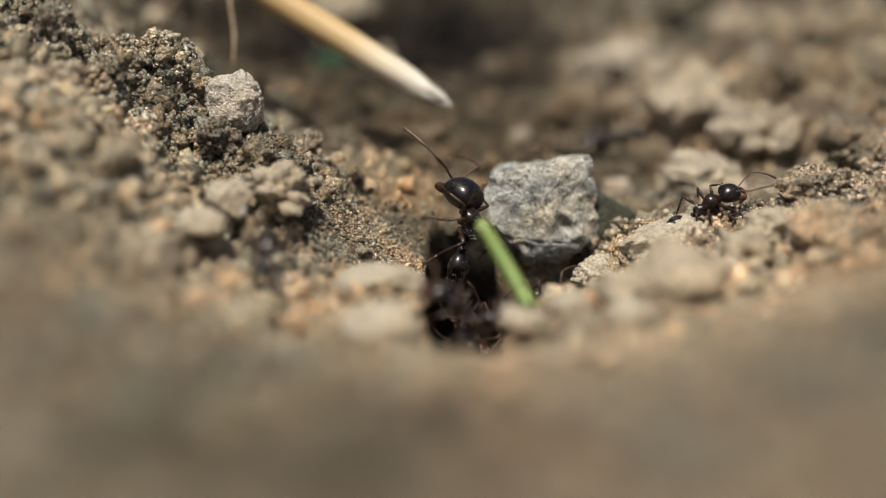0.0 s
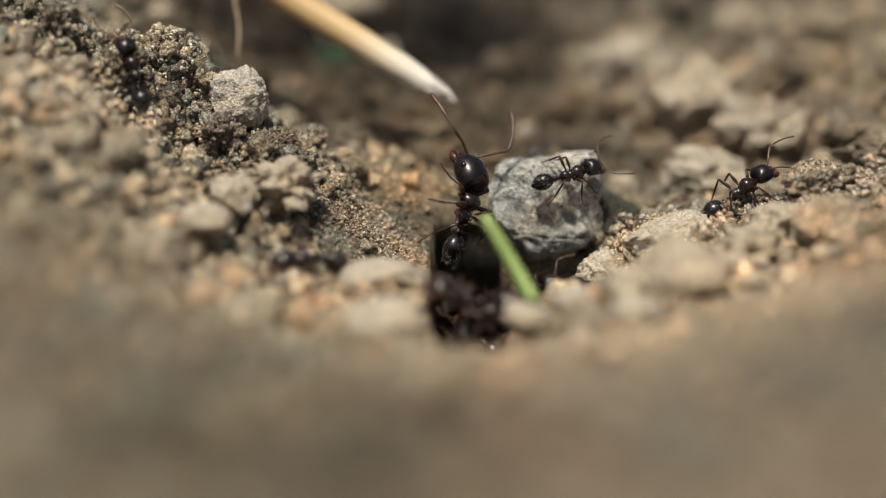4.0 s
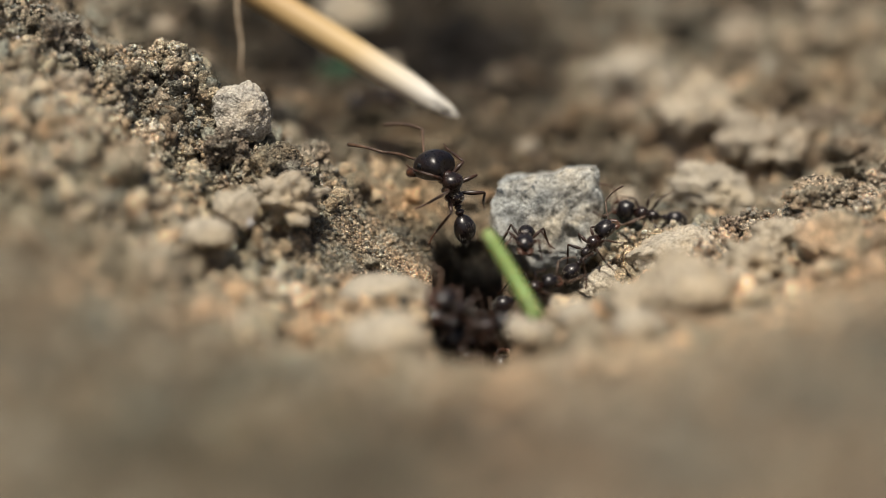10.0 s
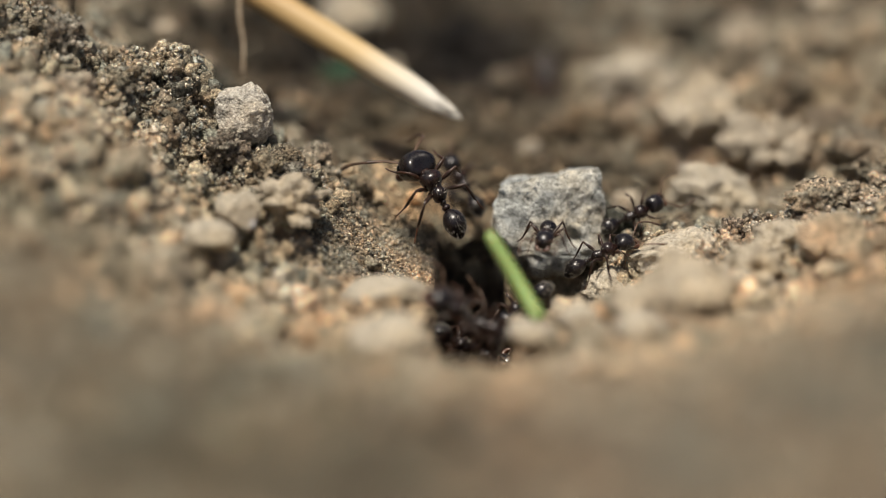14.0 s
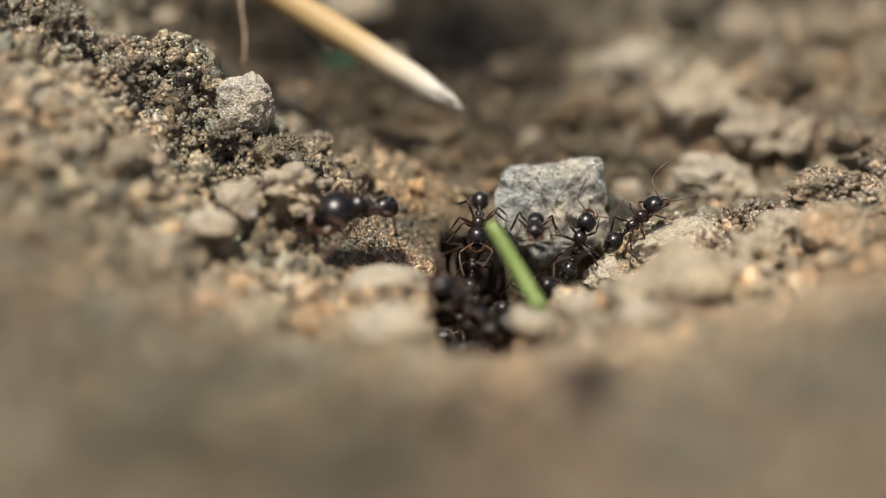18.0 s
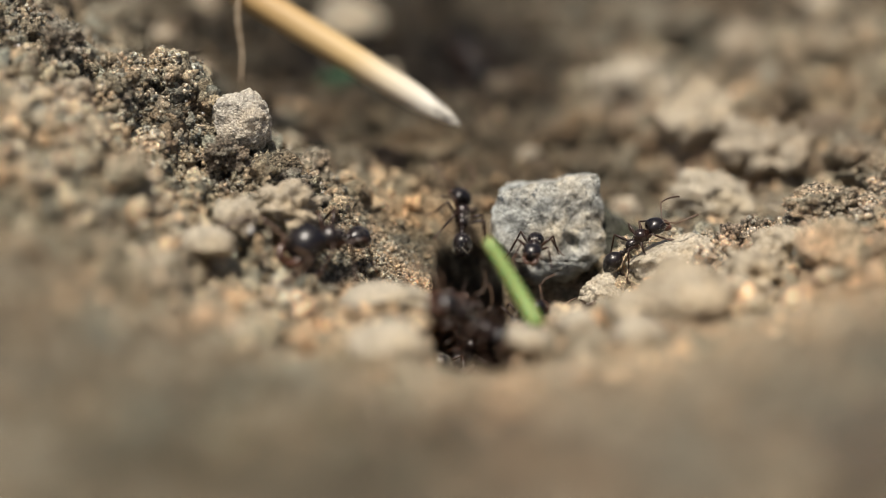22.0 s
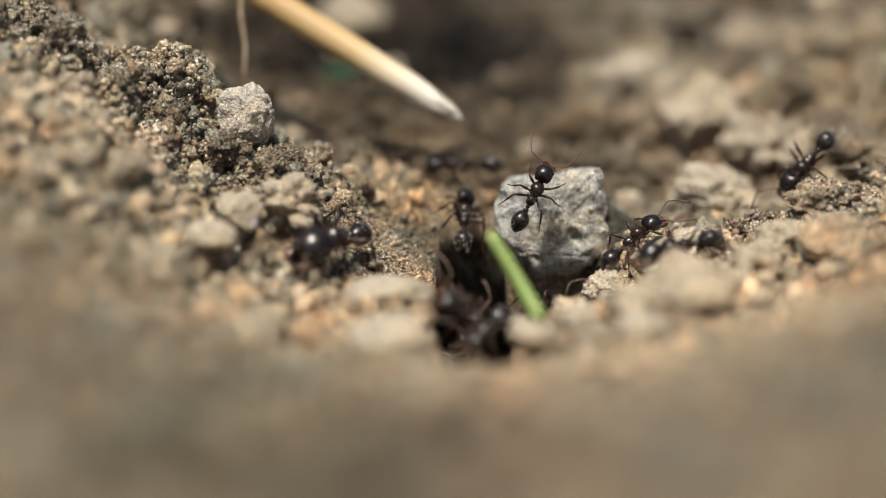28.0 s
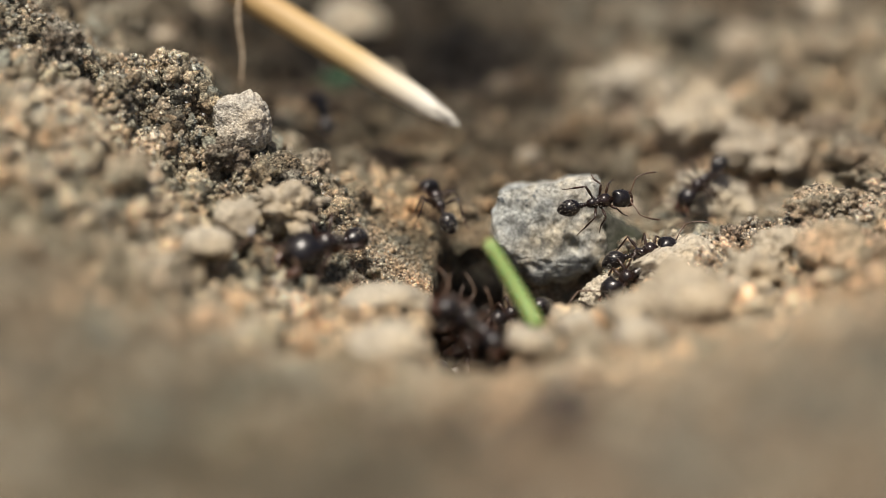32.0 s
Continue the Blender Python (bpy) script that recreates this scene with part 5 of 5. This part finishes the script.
# a shred of dry husk that one ant carries in its jaws
CARRIED = tagged(new("husk", None), "pale dry seed husk carried by an ant", "husk")
for k in range(5):
    bm = bmesh.new()
    a = k * 1.256
    tube(bm, [(0, 0, 0), (0.25, 0.35 * math.cos(a), 0.35 * math.sin(a)), (0.9, 0.75 * math.cos(a), 0.75 * math.sin(a)), (1.3 + 0.12 * k, 0.6 * math.cos(a + 0.3), 0.6 * math.sin(a + 0.3))], [0.12, 0.3, 0.22, 0.05], 7)
    part("husk_scale", scaled(bm, 0.5 * MM), FIBRE, CARRIED)


def small_turns(rows):
    """Adds rows half-way where an ant turns by more than 80 degrees."""
    out = [rows[0]]
    for t, m in rows[1:]:
        t0, m0 = out[-1]
        angle = m0.to_quaternion().rotation_difference(m.to_quaternion()).angle
        pieces = int(angle // radians(75)) + 1
        for i in range(1, pieces):
            s = i / pieces
            q = m0.to_quaternion().slerp(m.to_quaternion(), s)
            out.append((t0 + (t - t0) * s, Matrix.LocRotScale(m0.translation.lerp(m.translation, s), q, None)))
        out.append((t, m))
    return out


def pace(rows, t):
    """How fast an ant goes at t, in mm a second."""
    for (t0, a), (t1, b) in zip(rows, rows[1:]):
        if t0 <= t <= t1:
            return (b.translation - a.translation).length / MM / (t1 - t0)
    return 0.0


def motions():
    for i, (ant, moving, raw, nods) in enumerate(ANTS):
        rng = random.Random(100 + i)
        rows = small_turns([(r[0], aim(*r[1:])) for r in raw])
        walk(ant, rows)
        if i == CARRIER:
            walk(CARRIED, [(t, m @ Matrix.Translation((2.55 * MM, 0, -0.3 * MM))) for t, m in rows])
        times = [0.2 * k for k in range(161)]
        phase, gait = 0.0, []
        for t in times:
            v = min(pace(rows, t), 14.0)
            phase += 0.2 * (0.35 + 0.11 * v) * math.tau * 0.75
            gait.append((t, phase, min(1.0, 0.25 + v / 5)))
        for leg, place, name, side in moving["legs"]:
            shift = math.pi if (name == "middle") == (side > 0) else 0.0
            rest = pose(0, 0, 0, rng.uniform(-8, 8), 0, rng.uniform(-10, 10))
            walk(leg, [(t, Matrix.Translation(place) @ rest @ pose(0, 0, 0, side * 8 * a * math.sin(p + shift + 1.2), 0, side * 17 * a * math.sin(p + shift))) for t, p, a in gait])
        for feeler, place, side in moving["antennae"]:
            a, b = rng.uniform(0, 6), rng.uniform(0, 6)
            walk(feeler, [(t, Matrix.Translation(place) @ pose(0, 0, 0, 0, 14 * math.sin(2.3 * t + a) - 8, 20 * math.sin(1.7 * t + b))) for t in times])
        head, base = moving["head"], moving["head"].matrix_basis.copy()
        c = rng.uniform(0, 6)
        neck, size = moving["neck"], 0.4 if nods else 1.0
        rows = []
        for t in times[::2]:
            nod = float(np.interp(t, [n[0] for n in nods], [n[1] for n in nods])) if nods else 0.0
            turn = pose(0, 0, 0, 0, nod + size * 6 * math.sin(0.9 * t + c), size * 9 * math.sin(0.7 * t + 2 * c))
            rows.append((t, Matrix.Translation(neck) @ turn @ Matrix.Translation(-neck) @ base))
        walk(head, rows)


# ---- loose soil: clods that can be told apart, then crumbs and sand ----
def inside_pit(x, y):
    return abs((x - 2.3) / 3.2) ** 4 + abs((y + 5.5) / 14.2) ** 4 < 1 or (abs(x - 6.8) < 6 and abs(y - 2.5) < 5)


def scatter_clods():
    rng = random.Random(21)
    kinds = []
    for s in range(9):
        data_ob = part("soil_clod", lump_mesh(200 + s, (1, rng.uniform(0.75, 1), rng.uniform(0.6, 0.8)), 0.42, 3, 3, 0.8), (CLOD, CLOD, DARK_CLOD, CLOD, PALE, CLOD, BUFF, CLOD, DARK_CLOD)[s])
        kinds.append(data_ob.data)
        bpy.data.objects.remove(data_ob)
    made = 0
    while made < 350:
        x, y = (rng.uniform(10, 42), rng.uniform(10, 52)) if made > 230 else (rng.uniform(-26, 10), rng.uniform(22, 54)) if made > 190 else (rng.uniform(-34, -12), rng.uniform(9, 30)) if made > 150 else (rng.uniform(-40, 40), rng.uniform(-62, 48))
        if inside_pit(x, y) or KEEP_CLEAR(x, y) or (y < -16 and made % 2):
            continue
        r = rng.uniform(0.55, 1.15) * (1.5 if y > 12 else 0.65 if y < -14 else 1.0)
        ob = new("soil_clod", kinds[rng.randrange(9)])
        tagged(ob, "rough crumbly brown soil clod on the ground", "clod", "soil clods")
        ob.matrix_world = pose(x * MM, y * MM, (top(x, y) + 0.25 * r) * MM, rng.uniform(-20, 20), rng.uniform(-20, 20), rng.uniform(0, 360)) @ Matrix.Diagonal((r, r, r, 1))
        made += 1


def KEEP_CLEAR(x, y):
    """Bare smooth soil round the nest mouth and under the big stone."""
    return (-10 < x < 0 and -7 < y < 8) or (3 < x < 13 and -9 < y < 9) or (-3 < x < 7 and -27 < y < -12)


def crumb_shapes(count, detail, rough, seed, berry=0.0):
    rng = random.Random(seed)
    shapes = []
    for i in range(count):
        bm = lump_mesh(seed + i, (1, rng.uniform(0.7, 1), rng.uniform(0.6, 0.9)), rough, detail, 2, berry)
        bm.verts.ensure_lookup_table()
        v = np.array([w.co[:] for w in bm.verts]) / MM
        f = np.array([[w.index for w in face.verts] for face in bm.faces])
        bm.free()
        shapes.append((v, f))
    return shapes


def cluster_shapes(count, grains, seed):
    """Crumbs baked together from single grains round an uneven core."""
    ball = bmesh.new()
    bmesh.ops.create_icosphere(ball, subdivisions=1, radius=1.0)
    ball.verts.ensure_lookup_table()
    unit = np.array([v.co[:] for v in ball.verts])
    tris = np.array([[v.index for v in face.verts] for face in ball.faces])
    ball.free()
    rng = np.random.default_rng(seed)
    shapes = []
    for i in range(count):
        stretch = rng.uniform(0.65, 1.0, 3)
        verts, faces = [unit * 0.62 * stretch], [tris]
        for g in range(grains):
            way = rng.normal(0, 1, 3)
            way /= np.linalg.norm(way)
            reach = 0.5 + 0.4 * rng.random() + 0.25 * noise.noise(Vector(way * 1.4) + Vector((i * 5, 0, 0)))
            r = 0.13 + 0.2 * rng.random() ** 2
            own = unit * (1 + rng.uniform(-0.28, 0.2, (len(unit), 1))) * rng.uniform(0.75, 1.1, 3)
            verts.append(own * r + way * reach * stretch)
            faces.append(tris + len(unit) * (g + 1))
        shapes.append((np.concatenate(verts), np.concatenate(faces)))
    return shapes


def crumbs(name, label, count, shapes, low, high, area, material, seed, near, sink=0.2):
    """Very many small pieces of soil strewn over the ground, as one mesh."""
    rng = np.random.default_rng(seed)
    x, y = np.zeros(0), np.zeros(0)
    while len(x) < count:
        px, py = rng.uniform(area[0], area[1], 40000), rng.uniform(area[2], area[3], 40000)
        pit = (((px - 2.3) / 3.1) ** 4 + ((py + 5.5) / 14.0) ** 4 < 1) | ((np.abs(px - 7.5) < 4.0) & (np.abs(py + 1.0) < 6.5))
        keep = rng.random(40000) < near(px, py) * np.where(pit, 0.0, 1.0)
        x, y = np.append(x, px[keep]), np.append(y, py[keep])
    x, y = x[:count], y[:count]
    z = tops(x, y)
    size = low * (high / low) ** (rng.random(count) ** 1.7)
    turns, kind = rng.uniform(0, 6.28, (count, 3)), rng.integers(0, len(shapes), count)
    verts, faces, base = [], [], 0
    for i in range(count):
        v, f = shapes[kind[i]]
        q = np.array(Euler(turns[i]).to_matrix())
        verts.append(v @ q.T * size[i] + (x[i], y[i], z[i] + sink * size[i]))
        faces.append(f + base)
        base += len(v)
    verts, faces = np.concatenate(verts) * MM, np.concatenate(faces)
    data = bpy.data.meshes.new(name)
    data.vertices.add(len(verts))
    data.vertices.foreach_set("co", verts.ravel())
    data.loops.add(faces.size)
    data.loops.foreach_set("vertex_index", faces.ravel())
    data.polygons.add(len(faces))
    data.polygons.foreach_set("loop_start", np.arange(len(faces)) * 3)
    data.polygons.foreach_set("loop_total", np.full(len(faces), 3))
    data.polygons.foreach_set("use_smooth", np.ones(len(faces), bool))
    data.update(calc_edges=True)
    data.materials.append(material)
    return tagged(new(name, data), label, "soil", kind="stuff")


def bare(x, y):
    """1 on the smooth soil round the nest mouth and under the big stone, 0 outside, with a soft edge."""
    left = np.exp(-((x + 3.5) / 4.0) ** 4 - ((y - 3.0) / 6.0) ** 4)
    seat = np.exp(-((x + 8.0) / 3.5) ** 4 - ((y + 2.5) / 4.5) ** 4)
    under = np.exp(-((x - 8.0) / 4.5) ** 4 - ((y + 1.0) / 9.0) ** 4)
    lip = np.exp(-((x - 2.3) / 4.5) ** 4 - ((y + 21.0) / 5.0) ** 4)
    return np.maximum(np.maximum(left, under), np.maximum(seat, lip))


def focus_band(x, y):
    """Loose grains, strewn thickest along the camera's plane of focus, over bank and ridge."""
    return np.maximum(0.02, np.exp(-((y - 0.36 * ground_height(x, y)) / 4.0) ** 2)) * (1 - 0.5 * bare(x, y))


def fine_band(x, y):
    """Fine sand along the plane of focus, thickest on soil left bare of crumbs."""
    return np.exp(-((y - 0.36 * ground_height(x, y)) / 4.5) ** 2) * (0.45 + 0.55 * bare(x, y))


def slopes(x, y):
    hollow = np.exp(-((x - 4) / 16) ** 4 - ((y - 18) / 11) ** 4)
    return np.where((x < -9) | ((x > 9) & (y > 7)), 1.0, 0.42) * np.where(y < -15, 0.12, 1.0) * (1 - 0.93 * bare(x, y)) * (1 - 0.6 * hollow)


def bank_only(x, y):
    return np.maximum(focus_band(x, y), np.where(x < -10, 0.45, 0.0)) * np.where((x < -8) | (x > 17), 1.0, 0.12) * (1 - 0.9 * bare(x, y))


scatter_clods()
AROUND = (-42, 42, -66, 52)
BAND = (-37, 37, -9, 14)
crumbs("soil_crumbs", "loose brown soil crumbs strewn over the ground", 12000, crumb_shapes(12, 2, 0.75, 300, 0.5), 0.25, 1.05, AROUND, CRUMBS, 5, slopes, 0.4)
crumbs("knobbly_crumbs", "knobbly clusters of soil grains on the bank and ridge", 1500, cluster_shapes(14, 36, 320), 0.35, 1.15, (-38, 38, -14, 16), GRIT, 7, bank_only, 0.6)
crumbs("soil_grains", "fine sandy grains scattered over the soil", 20000, crumb_shapes(6, 1, 0.5, 340), 0.1, 0.34, (-38, 38, -22, 24), CRUMBS, 6, focus_band)
crumbs("sand", "fine pale and dark sand on the soil", 18000, crumb_shapes(6, 1, 0.4, 360), 0.05, 0.14, BAND, GRIT, 8, fine_band, 0.5)
crumbs("pale_crystals", "tiny mineral grains in the soil, coloured white for their glints", 1500, crumb_shapes(5, 1, 0.3, 380), 0.06, 0.17, BAND, GLINT_QUARTZ, 9, bank_only, 0.75)

motions()
